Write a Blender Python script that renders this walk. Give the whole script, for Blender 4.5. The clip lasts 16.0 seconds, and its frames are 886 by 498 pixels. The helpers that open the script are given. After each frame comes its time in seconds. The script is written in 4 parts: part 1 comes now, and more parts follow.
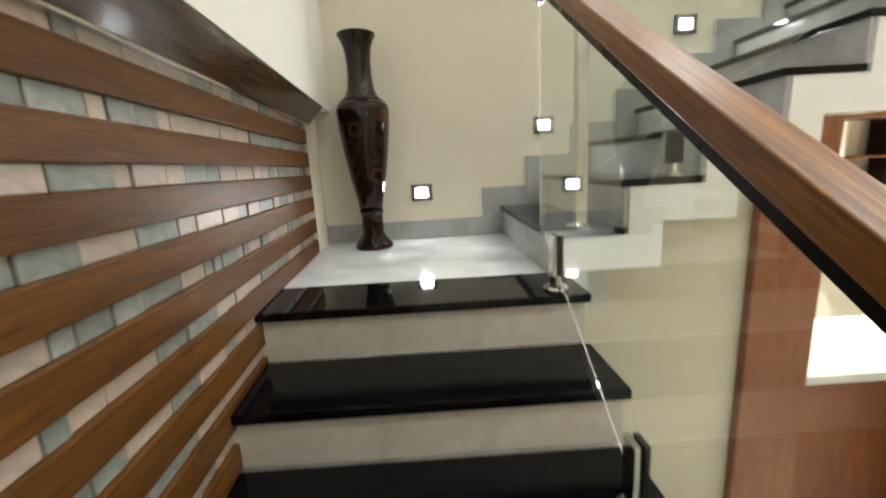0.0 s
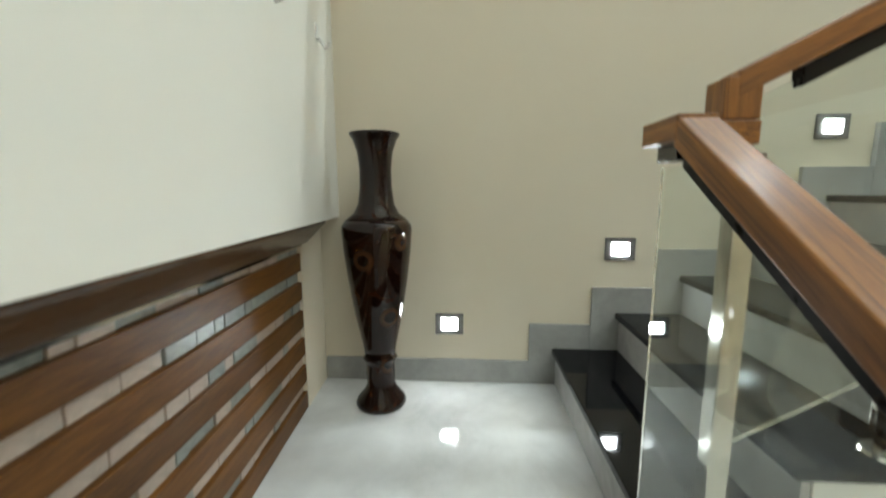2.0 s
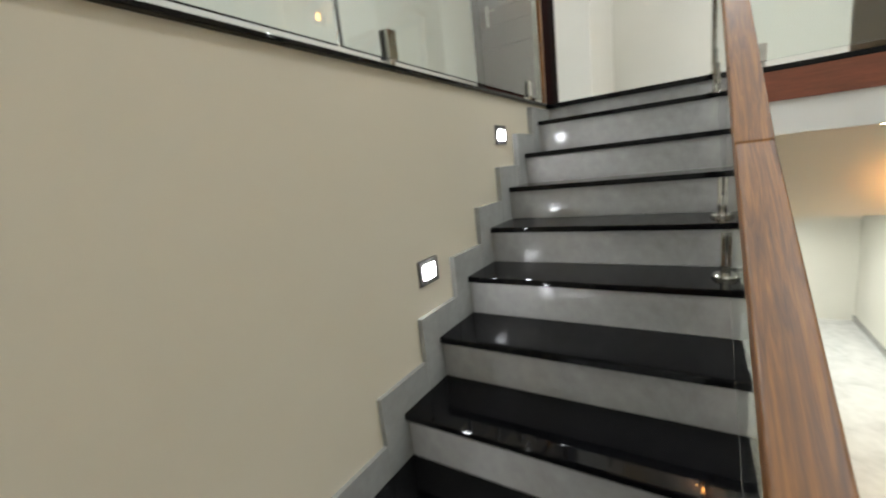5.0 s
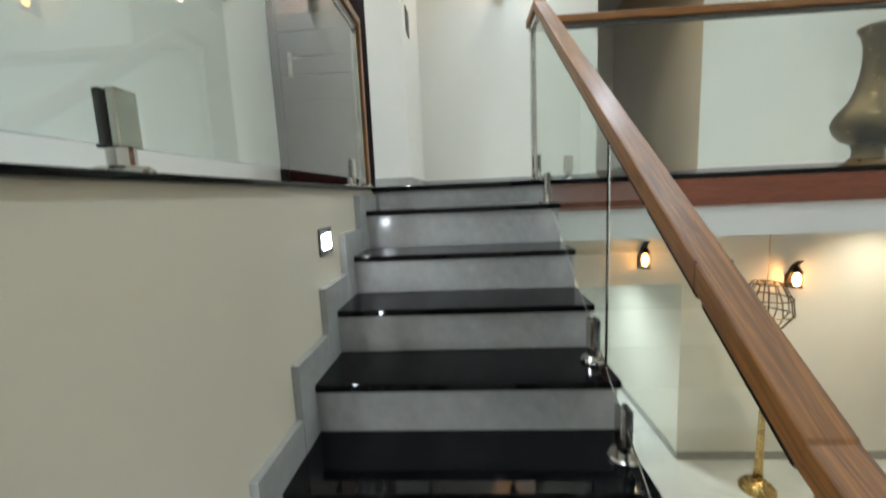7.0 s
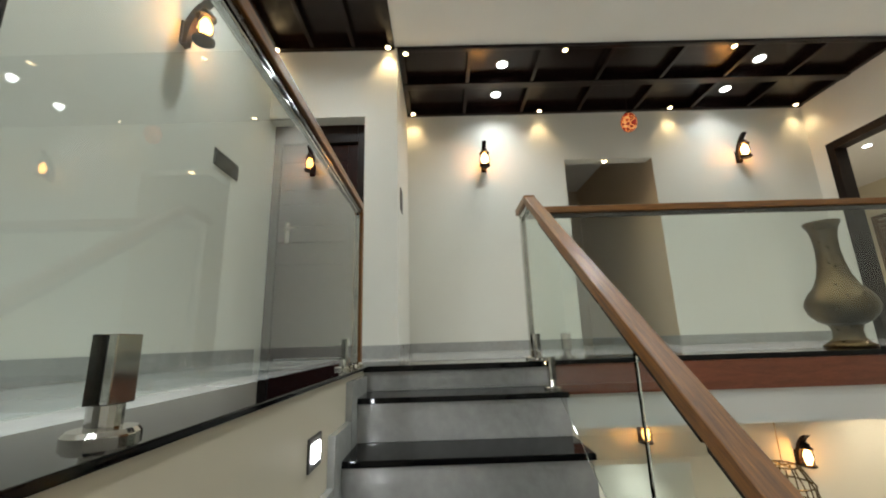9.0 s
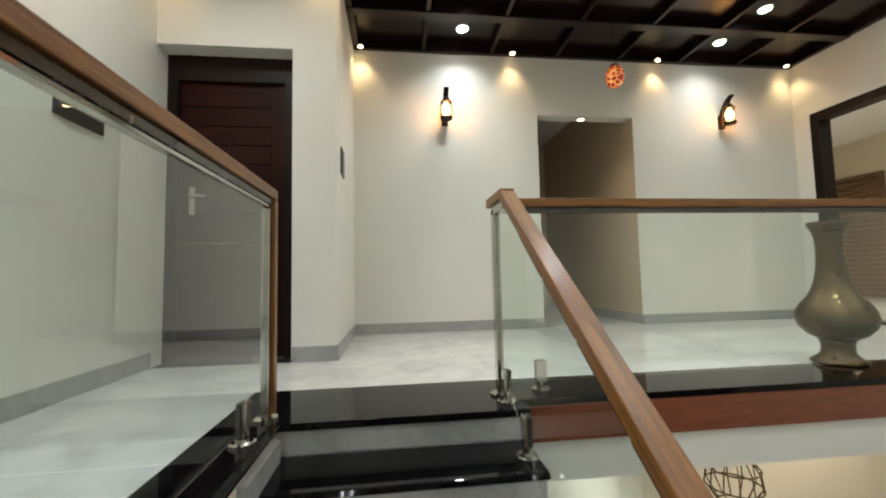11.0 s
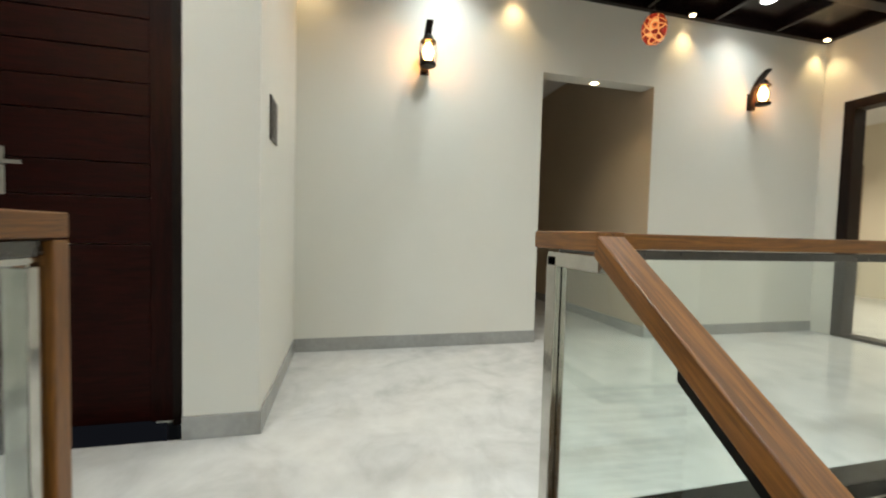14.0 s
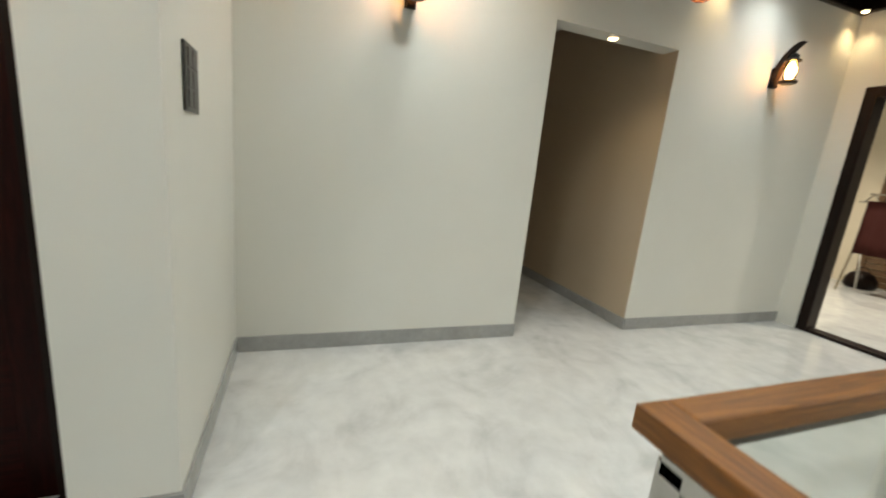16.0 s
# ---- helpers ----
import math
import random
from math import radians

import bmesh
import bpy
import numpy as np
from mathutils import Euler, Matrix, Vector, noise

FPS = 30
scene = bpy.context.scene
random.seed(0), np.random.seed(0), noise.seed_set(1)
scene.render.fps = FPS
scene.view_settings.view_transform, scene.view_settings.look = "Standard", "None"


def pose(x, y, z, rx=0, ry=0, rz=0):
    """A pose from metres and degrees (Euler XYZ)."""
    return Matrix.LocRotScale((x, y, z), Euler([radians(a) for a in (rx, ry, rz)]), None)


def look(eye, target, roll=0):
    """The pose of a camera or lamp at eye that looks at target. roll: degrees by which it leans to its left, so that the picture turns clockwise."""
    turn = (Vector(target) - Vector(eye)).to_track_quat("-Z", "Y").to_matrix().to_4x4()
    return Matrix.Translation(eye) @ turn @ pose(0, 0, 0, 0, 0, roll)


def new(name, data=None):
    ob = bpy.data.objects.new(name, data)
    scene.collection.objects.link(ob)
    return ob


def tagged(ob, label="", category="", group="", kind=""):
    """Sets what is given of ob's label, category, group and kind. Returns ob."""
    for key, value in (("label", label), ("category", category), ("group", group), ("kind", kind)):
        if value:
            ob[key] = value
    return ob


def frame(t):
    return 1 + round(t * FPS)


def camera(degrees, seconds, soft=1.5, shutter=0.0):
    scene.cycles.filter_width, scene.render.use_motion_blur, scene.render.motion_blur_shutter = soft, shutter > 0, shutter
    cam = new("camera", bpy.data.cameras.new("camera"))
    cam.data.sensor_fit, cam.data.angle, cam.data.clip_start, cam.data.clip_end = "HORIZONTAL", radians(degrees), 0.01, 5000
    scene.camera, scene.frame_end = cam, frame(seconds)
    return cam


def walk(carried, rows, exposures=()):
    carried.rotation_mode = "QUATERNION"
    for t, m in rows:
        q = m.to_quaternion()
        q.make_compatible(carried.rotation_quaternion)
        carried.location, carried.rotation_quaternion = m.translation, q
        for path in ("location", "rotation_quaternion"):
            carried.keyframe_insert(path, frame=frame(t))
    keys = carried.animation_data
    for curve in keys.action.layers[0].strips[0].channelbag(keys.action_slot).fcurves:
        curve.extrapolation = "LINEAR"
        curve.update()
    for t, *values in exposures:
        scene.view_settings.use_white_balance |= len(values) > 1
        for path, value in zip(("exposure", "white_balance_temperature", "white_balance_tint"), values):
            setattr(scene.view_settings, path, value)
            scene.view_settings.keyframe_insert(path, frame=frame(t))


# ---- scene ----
cam = camera(95.9, 16.0, soft=2.0, shutter=0.5)

PATH = [
    (0, (0.063, 0.2, 0.409), (0.102, 2.158, 0.005), -3.2),
    (0.5, (0.074, 0.376, 0.507), (0.033, 2.348, 0.174), -2.2),
    (1, (0.057, 0.535, 0.679), (0.125, 2.506, 0.348), -4.0),
    (1.5, (0.065, 0.695, 0.76), (-0.014, 2.667, 0.439), -1.7),
    (2, (0.088, 0.833, 0.854), (-0.04, 2.808, 0.563), -0.2),
    (2.5, (0.086, 0.979, 1.034), (0.045, 2.93, 0.597), -2.7),
    (3, (0.033, 1.119, 1.031), (0.118, 3.09, 0.707), -2.4),
    (3.5, (0.016, 1.274, 1.177), (0.227, 3.21, 0.722), -2.5),
    (4, (0.04, 1.41, 1.264), (0.855, 3.153, 0.721), -4.1),
    (4.5, (0.119, 1.542, 1.346), (1.526, 2.911, 0.964), -4.6),
    (4.7, (0.197, 1.608, 1.392), (1.714, 2.852, 1.024), -5.6),
    (6.8, (0.798, 1.998, 1.713), (2.764, 2.136, 1.364), -2.7),
    (7, (0.844, 2.019, 1.747), (2.821, 2.141, 1.475), -2.5),
    (7.5, (0.902, 2.095, 1.814), (2.902, 2.087, 1.798), -0.8),
    (8, (0.918, 2.114, 1.877), (2.916, 2.124, 1.976), -1.8),
    (8.5, (0.907, 2.112, 1.923), (2.877, 2.179, 2.266), -1.0),
    (9, (0.915, 2.132, 1.918), (2.863, 2.11, 2.367), -1.8),
    (9.2, (0.942, 2.128, 1.917), (2.904, 2.029, 2.289), -2.4),
    (11.3, (1.558, 2.052, 2.377), (3.544, 1.842, 2.487), -0.8),
    (11.5, (1.635, 1.998, 2.311), (3.625, 1.893, 2.48), 0.0),
    (12, (1.765, 2.015, 2.391), (3.748, 1.923, 2.635), -0.8),
    (12.5, (1.91, 2.053, 2.503), (3.89, 1.804, 2.645), -1.0),
    (13, (2.077, 2.044, 2.54), (4.043, 1.695, 2.647), 0.1),
    (13.5, (2.214, 2.045, 2.659), (4.186, 1.712, 2.674), 2.6),
    (14, (2.386, 2.118, 2.712), (4.327, 1.644, 2.627), 1.5),
    (14.5, (2.507, 2.123, 2.773), (4.394, 1.467, 2.676), 1.4),
    (15, (2.669, 2.067, 2.885), (4.579, 1.529, 2.629), 3.2),
    (15.5, (2.803, 2.08, 2.917), (4.712, 1.58, 2.591), 3.1),
    (16, (2.938, 2.126, 3.051), (4.774, 1.449, 2.634), 5.7),
]
walk(cam, [(t, look(e, g, r)) for t, e, g, r in PATH], [(0, 0.7, 7050, 10), (0.5, 0.66, 6600, 4), (1, 0.54, 6450, 0), (1.5, 0.42, 6600, 2), (2, 0.36, 6700, 3), (2.5, 0.4, 6800, 8), (3, 0.4, 6900, 10), (4, 0.38, 6950, 12), (4.5, 0.22, 6900, 12), (7, 0.0, 6250, 7), (7.5, -0.28, 6400, 7), (8, -0.42, 6650, 7), (9, -0.42, 6850, 8), (11.5, -0.24, 6950, 9), (12.5, -0.24, 6950, 8), (14.5, -0.27, 6950, 8), (16, -0.34, 6950, 8)])

# ---- light ----
world = bpy.data.worlds.new("night")
scene.world = world
world.use_nodes = True
world.node_tree.nodes["Background"].inputs[0].default_value = (0.6, 0.7, 1.0, 1)
world.node_tree.nodes["Background"].inputs[1].default_value = 0.01

WARM = (1.0, 0.62, 0.28)
COOL = (0.86, 0.95, 1.0)
NEUTRAL = (1.0, 0.93, 0.80)

# plan (metres): x along the upper flight, y along the lower flight, z = 0 on the half landing
RISE, GO = 0.166, 0.26
X1 = 0.455                    # first nosing of the upper flight
YB = 2.54                     # wall beside the upper flight
YO = 1.557                     # open edge of the upper flight
YG = 1.602                    # glass of the upper flight
XL = -0.475                    # wall beside the lower flight
XR = 0.545                     # open edge of the lower flight
XG = 0.450                    # glass of the lower flight
YN = 1.363                     # nosing of the half landing
F2 = 1.80                     # upper floor
F0 = -1.57                    # lower floor
CZ = 4.71                     # upper ceiling
C0 = 1.44                     # lower ceiling
XT = 3.07                     # top nosing
XF = 5.46                     # far wall of the hall
YR = -2.53                    # wall with the wide opening
YS = 2.48                     # wall with the switch plate
XD = 4.262                     # wall with the dark door
YC = 3.67                     # corridor wall
XN = 3.321                    # gallery balustrade
TREADS = [(X1 + GO * k, RISE * (k + 1)) for k in range(9)] + [(X1 + GO * 9, 1.68)]


def lamp(name, kind, m, watts, colour, size=0.05, spot=None, blend=0.6):
    data = bpy.data.lights.new(name, kind)
    data.energy, data.color = watts, colour
    if kind == "AREA":
        data.shape, data.size = "DISK", size
    else:
        data.shadow_soft_size = size
    if spot:
        data.spot_size, data.spot_blend = radians(spot), blend
    ob = new(name, data)
    ob.matrix_world = m
    return ob


# ---- materials ----
def nodes_of(name):
    mat = bpy.data.materials.new(name)
    mat.use_nodes = True
    t = mat.node_tree
    return mat, t, t.nodes["Principled BSDF"]


def ramp(t, src, stops):
    r = t.nodes.new("ShaderNodeValToRGB")
    while len(r.color_ramp.elements) < len(stops):
        r.color_ramp.elements.new(0.5)
    for e, (p, c) in zip(r.color_ramp.elements, stops):
        e.position, e.color = p, (*c, 1)
    t.links.new(src, r.inputs[0])
    return r.outputs[0]


def noise_of(t, scale, detail=4, stretch=(1, 1, 1), rough=0.55, distort=0.0, where="Object"):
    co = t.nodes.new("ShaderNodeTexCoord")
    mp = t.nodes.new("ShaderNodeMapping")
    mp.inputs["Scale"].default_value = stretch
    n = t.nodes.new("ShaderNodeTexNoise")
    n.inputs["Scale"].default_value, n.inputs["Detail"].default_value = scale, detail
    n.inputs["Roughness"].default_value, n.inputs["Distortion"].default_value = rough, distort
    t.links.new(co.outputs[where], mp.inputs[0])
    t.links.new(mp.outputs[0], n.inputs["Vector"])
    return n.outputs["Fac"]


def bump(t, b, src, strength, dist=0.002):
    n = t.nodes.new("ShaderNodeBump")
    n.inputs["Strength"].default_value, n.inputs["Distance"].default_value = strength, dist
    t.links.new(src, n.inputs["Height"])
    t.links.new(n.outputs[0], b.inputs["Normal"])


def mixed(t, a, b, fac, mode="MIX"):
    m = t.nodes.new("ShaderNodeMix")
    m.data_type, m.blend_type = "RGBA", mode
    for k, v in ((0, fac), (6, a), (7, b)):
        if isinstance(v, (int, float)):
            m.inputs[k].default_value = v
        elif isinstance(v, tuple):
            m.inputs[k].default_value = (*v, 1)
        else:
            t.links.new(v, m.inputs[k])
    return m.outputs[2]


def paint(name, a, b, rough=0.55):
    mat, t, p = nodes_of(name)
    t.links.new(ramp(t, noise_of(t, 0.8, 5), [(0.3, a), (0.75, b)]), p.inputs["Base Color"])
    p.inputs["Roughness"].default_value = rough
    bump(t, p, noise_of(t, 260, 3), 0.12, 0.0008)
    return mat


def stone(name, stops, scale, rough, fine=30, stretch=(1, 1, 1), vary=0.0, coat=0.0, spec=0.5):
    mat, t, p = nodes_of(name)
    p.inputs["Specular IOR Level"].default_value = spec
    col = ramp(t, noise_of(t, scale, 8, stretch, 0.6, 0.8), stops)
    col = mixed(t, col, ramp(t, noise_of(t, fine, 6, stretch), [(0.35, (0.75, 0.75, 0.75)), (0.7, (1, 1, 1))]), 0.45, "MULTIPLY")
    if vary:
        info = t.nodes.new("ShaderNodeObjectInfo")
        r = ramp(t, info.outputs["Random"], [(0, (1 - vary,) * 3), (1, (1, 1, 1))])
        col = mixed(t, col, r, 1.0, "MULTIPLY")
    t.links.new(col, p.inputs["Base Color"])
    r = ramp(t, noise_of(t, 7, 5), [(0.3, (rough * 0.7,) * 3), (0.75, (rough * 1.3,) * 3)])
    t.links.new(r, p.inputs["Roughness"])
    p.inputs["Coat Weight"].default_value = coat
    return mat


def wood(name, dark, light, rough, stretch, scale=6, coat=0.0, vary=0.0, spec=0.5):
    mat, t, p = nodes_of(name)
    a = noise_of(t, scale, 6, stretch, 0.6, 1.2)
    col = ramp(t, a, [(0.28, dark), (0.5, tuple((u + v) / 2 for u, v in zip(dark, light))), (0.72, light)])
    grain = noise_of(t, scale * 9, 4, stretch)
    col = mixed(t, col, ramp(t, grain, [(0.35, (0.62, 0.58, 0.55)), (0.62, (1, 1, 1))]), 0.55, "MULTIPLY")
    if vary:
        info = t.nodes.new("ShaderNodeObjectInfo")
        col = mixed(t, col, ramp(t, info.outputs["Random"], [(0, (1 - vary,) * 3), (1, (1, 1, 1))]), 1.0, "MULTIPLY")
    t.links.new(col, p.inputs["Base Color"])
    p.inputs["Roughness"].default_value = rough
    p.inputs["Coat Weight"].default_value, p.inputs["Coat Roughness"].default_value = coat, 0.24
    p.inputs["Specular IOR Level"].default_value = spec
    bump(t, p, grain, 0.15, 0.001)
    return mat


def metal(name, colour, rough):
    mat, t, p = nodes_of(name)
    p.inputs["Metallic"].default_value = 1
    t.links.new(ramp(t, noise_of(t, 14, 4), [(0.3, tuple(c * 0.8 for c in colour)), (0.7, colour)]), p.inputs["Base Color"])
    t.links.new(ramp(t, noise_of(t, 40, 3), [(0.3, (rough * 0.6,) * 3), (0.7, (rough * 1.5,) * 3)]), p.inputs["Roughness"])
    return mat


def glowing(name, colour, strength):
    mat, t, p = nodes_of(name)
    p.inputs["Base Color"].default_value = (*colour, 1)
    p.inputs["Emission Color"].default_value = (*colour, 1)
    p.inputs["Emission Strength"].default_value = strength
    return mat


def glass(name, tint, rough=0.0):
    mat, t, p = nodes_of(name)
    p.inputs["Base Color"].default_value = (*tint, 1)
    p.inputs["Roughness"].default_value = rough
    p.inputs["Transmission Weight"].default_value = 1.0
    p.inputs["IOR"].default_value = 1.5
    return mat


WALL = paint("wall_paint", (0.69, 0.68, 0.625), (0.75, 0.74, 0.685))
WHITEWALL = paint("white_paint", (0.80, 0.80, 0.75), (0.84, 0.84, 0.79))
CREAM = paint("cream_paint", (0.64, 0.575, 0.455), (0.68, 0.615, 0.495))
# wall paint darkened and warmed to carry the passage's low light
DIMWALL = paint("dimmed_wall_paint", (0.50, 0.40, 0.28), (0.56, 0.45, 0.33))
WHITE = paint("ceiling_paint", (0.72, 0.71, 0.68), (0.78, 0.77, 0.74))
TILE = stone("polished_marble_tile", [(0.3, (0.50, 0.51, 0.51)), (0.48, (0.62, 0.63, 0.63)), (0.7, (0.68, 0.69, 0.68))], 2.6, 0.08, 9)
GRANITE = stone("black_granite", [(0.3, (0.0015, 0.0015, 0.002)), (0.7, (0.005, 0.005, 0.0055))], 30, 0.05, 300, spec=0.22)
RISER = stone("grey_marble_riser", [(0.25, (0.30, 0.29, 0.28)), (0.5, (0.42, 0.41, 0.40)), (0.8, (0.52, 0.51, 0.49))], 3.0, 0.16, 25, vary=0.1)
RISERL = stone("cream_marble_riser", [(0.25, (0.50, 0.46, 0.40)), (0.5, (0.62, 0.58, 0.52)), (0.8, (0.70, 0.67, 0.61))], 3.0, 0.16, 25, vary=0.1)
SKIRT = stone("grey_skirting_tile", [(0.25, (0.30, 0.30, 0.29)), (0.75, (0.42, 0.42, 0.41))], 3.0, 0.2, 25)
GROUT = paint("grout", (0.42, 0.40, 0.36), (0.5, 0.48, 0.44), 0.8)
TEAK_Y = wood("varnished_teak_y", (0.095, 0.032, 0.004), (0.35, 0.135, 0.021), 0.42, (16, 0.8, 16), 5, 0.2)
TEAK_X = wood("varnished_teak_x", (0.095, 0.032, 0.004), (0.35, 0.135, 0.021), 0.42, (0.8, 16, 16), 5, 0.2)
TEAK_Z = wood("varnished_teak_z", (0.095, 0.032, 0.004), (0.35, 0.135, 0.021), 0.42, (16, 16, 0.8), 5, 0.2)
SLAT = wood("slat_wood", (0.078, 0.028, 0.005), (0.20, 0.083, 0.016), 0.42, (12, 1, 12), 5, 0.0, 0.25, spec=0.25)
MAHOG = wood("mahogany", (0.006, 0.001, 0.0007), (0.026, 0.0036, 0.0022), 0.42, (10, 10, 1), 5, 0.0, spec=0.12)
MAHOGH = wood("mahogany_cross", (0.007, 0.001, 0.0007), (0.030, 0.004, 0.0025), 0.42, (10, 1, 10), 5, 0.0, spec=0.12)
CEILWOOD = wood("dark_ceiling_wood", (0.004, 0.002, 0.002), (0.018, 0.008, 0.007), 0.24, (1, 8, 8), 5, 0.06, spec=0.28)
FASCIA = wood("red_brown_fascia", (0.16, 0.04, 0.016), (0.26, 0.07, 0.03), 0.35, (9, 1, 9), 4, 0.3)
LOUVRE = wood("brown_louvre_wood", (0.10, 0.055, 0.028), (0.20, 0.12, 0.065), 0.4, (1, 9, 9), 4, 0.0, 0.1)
DOORORANGE = wood("orange_brown_wood", (0.20, 0.06, 0.022), (0.36, 0.12, 0.05), 0.35, (9, 9, 1), 4, 0.2)
BLACKWOOD = wood("black_brown_wood", (0.005, 0.0025, 0.002), (0.016, 0.008, 0.006), 0.4, (9, 9, 1), 5, 0.0, spec=0.15)
STEEL = metal("polished_steel", (0.60, 0.58, 0.54), 0.09)
DARKSTEEL = metal("dark_steel", (0.13, 0.125, 0.12), 0.2)
BRASS = metal("aged_brass", (0.62, 0.43, 0.18), 0.25)
BRONZE = metal("hammered_bronze", (0.115, 0.078, 0.036), 0.38)
BLACK = metal("black_iron", (0.03, 0.028, 0.026), 0.4)
PLASTIC, _t, _p = nodes_of("white_plastic")
_p.inputs["Base Color"].default_value, _p.inputs["Roughness"].default_value = (0.75, 0.75, 0.73, 1), 0.4
DARKPLATE, _t, _p = nodes_of("dark_grey_plate")
_p.inputs["Base Color"].default_value, _p.inputs["Roughness"].default_value = (0.05, 0.05, 0.045, 1), 0.35
GREYPLATE, _t, _p = nodes_of("grey_light_bezel")
_p.inputs["Base Color"].default_value, _p.inputs["Roughness"].default_value = (0.07, 0.065, 0.06, 1), 0.4
RUBBER, _t, _p = nodes_of("black_rubber")
_p.inputs["Base Color"].default_value, _p.inputs["Roughness"].default_value = (0.012, 0.012, 0.012, 1), 0.6
PANE = glass("clear_green_glass", (0.92, 0.98, 0.95))
CHIMNEY = glass("lantern_glass", (1.0, 0.95, 0.85), 0.05)
STEPGLOW = glowing("step_light_glow", (0.86, 0.93, 1.0), 130)
DOWNGLOW = glowing("downlight_glow", (0.92, 0.97, 1.0), 30)
SPOTGLOW = glowing("warm_spot_glow", (1.0, 0.72, 0.38), 25)
BULB = glowing("warm_bulb", (1.0, 0.45, 0.12), 85)


# ---- building blocks ----
def box(bm, x0, x1, y0, y1, z0, z1, bevel=0.0):
    xs, ys, zs = sorted((x0, x1)), sorted((y0, y1)), sorted((z0, z1))
    v = [bm.verts.new((x, y, z)) for x in xs for y in ys for z in zs]
    f = [bm.faces.new([v[i] for i in q]) for q in ((0, 1, 3, 2), (4, 6, 7, 5), (0, 4, 5, 1), (2, 3, 7, 6), (0, 2, 6, 4), (1, 5, 7, 3))]
    if bevel:
        es = list({e for q in f for e in q.edges})
        bmesh.ops.bevel(bm, geom=es, offset=bevel, segments=2, affect="EDGES", profile=0.6)
    return bm


def boxes(*specs, bevel=0.0):
    bm = bmesh.new()
    for s in specs:
        box(bm, *s, bevel=bevel)
    return bm


def mesh_of(name, bm, mat, smooth=False):
    me = bpy.data.meshes.new(name)
    bmesh.ops.recalc_face_normals(bm, faces=bm.faces)
    if smooth:
        for f in bm.faces:
            f.smooth = True
    bm.to_mesh(me)
    bm.free()
    me.materials.append(mat)
    return me


def part(name, bm, mat, parent=None, label="", smooth=False):
    ob = new(name, mesh_of(name, bm, mat, smooth))
    if parent:
        ob.parent = parent
    if label:
        tagged(ob, label)
    return ob


def shared(name, me, parent, m=None):
    ob = new(name, me)
    ob.parent = parent
    if m is not None:
        ob.matrix_basis = m
    return ob


def thing(name, label, category, group="", kind="", at=(0, 0, 0)):
    ob = new(name)
    ob.location = at
    ob.empty_display_size = 0.1
    return tagged(ob, label, category, group, kind)


def structure(name, bm, mat, label, category):
    return tagged(part(name, bm, mat), label, category, kind="structure")


def lathe(bm, prof, n=32, x=0, y=0, z=0):
    rings = []
    for r, h in prof:
        rings.append([bm.verts.new((x + r * math.cos(2 * math.pi * i / n), y + r * math.sin(2 * math.pi * i / n), z + h)) for i in range(n)])
    for a, b in zip(rings, rings[1:]):
        for i in range(n):
            bm.faces.new((a[i], a[(i + 1) % n], b[(i + 1) % n], b[i]))
    bm.faces.new(rings[0][::-1])
    bm.faces.new(rings[-1])
    return bm


def bar(bm, a, b, w, h, bevel=0.0, up=(0, 0, 1)):
    """A straight bar from a to b, w across and h high, with plumb ends where it slopes."""
    a, b = Vector(a), Vector(b)
    d = (b - a).normalized()
    side = d.cross(Vector(up)).normalized() * (w / 2)
    upv = side.cross(d).normalized() * (h / 2)
    if abs(d.z) < 0.95 and abs(d.z) > 1e-4:
        upv = Vector((0, 0, h / 2 / math.sqrt(1 - d.z * d.z)))
    v = [bm.verts.new(p + s * side + u * upv) for p in (a, b) for s, u in ((-1, -1), (1, -1), (1, 1), (-1, 1))]
    f = [bm.faces.new([v[i] for i in q]) for q in ((0, 1, 2, 3), (4, 7, 6, 5), (0, 4, 5, 1), (1, 5, 6, 2), (2, 6, 7, 3), (3, 7, 4, 0))]
    if bevel:
        bmesh.ops.bevel(bm, geom=list({e for q in f for e in q.edges}), offset=bevel, segments=3, affect="EDGES", profile=0.5)
    return bm


def tube(bm, pts, r, n=8):
    pts = [Vector(p) for p in pts]
    rings = []
    for i, p in enumerate(pts):
        d = (pts[min(i + 1, len(pts) - 1)] - pts[max(i - 1, 0)]).normalized()
        s = d.cross(Vector((0.3, 0.5, 0.81))).normalized()
        u = s.cross(d)
        rings.append([bm.verts.new(p + r * (math.cos(2 * math.pi * k / n) * s + math.sin(2 * math.pi * k / n) * u)) for k in range(n)])
    for a, b in zip(rings, rings[1:]):
        for k in range(n):
            bm.faces.new((a[k], a[(k + 1) % n], b[(k + 1) % n], b[k]))
    bm.faces.new(rings[0][::-1])
    bm.faces.new(rings[-1])
    return bm


def prism(bm, outline, axis, a, b):
    """An outline of (u, v) pushed from a to b along an axis; u, v are the other two axes in order."""
    def at(u, v, w):
        return {"x": (w, u, v), "y": (u, w, v), "z": (u, v, w)}[axis]
    lo = [bm.verts.new(at(u, v, a)) for u, v in outline]
    hi = [bm.verts.new(at(u, v, b)) for u, v in outline]
    n = len(outline)
    bm.faces.new(lo)
    bm.faces.new(hi[::-1])
    for i in range(n):
        bm.faces.new((lo[i], hi[i], hi[(i + 1) % n], lo[(i + 1) % n]))
    return bm


# ---- walls, floors, ceilings ----
def skewed(ob):
    """Turns a piece of the stair wall, which stands a little askew, about the corner."""
    ob.matrix_world = Matrix.Translation((-0.525, YB, 0)) @ Matrix.Rotation(radians(3.7), 4, "Z") @ Matrix.Translation((0.525, -YB, 0))
    return ob


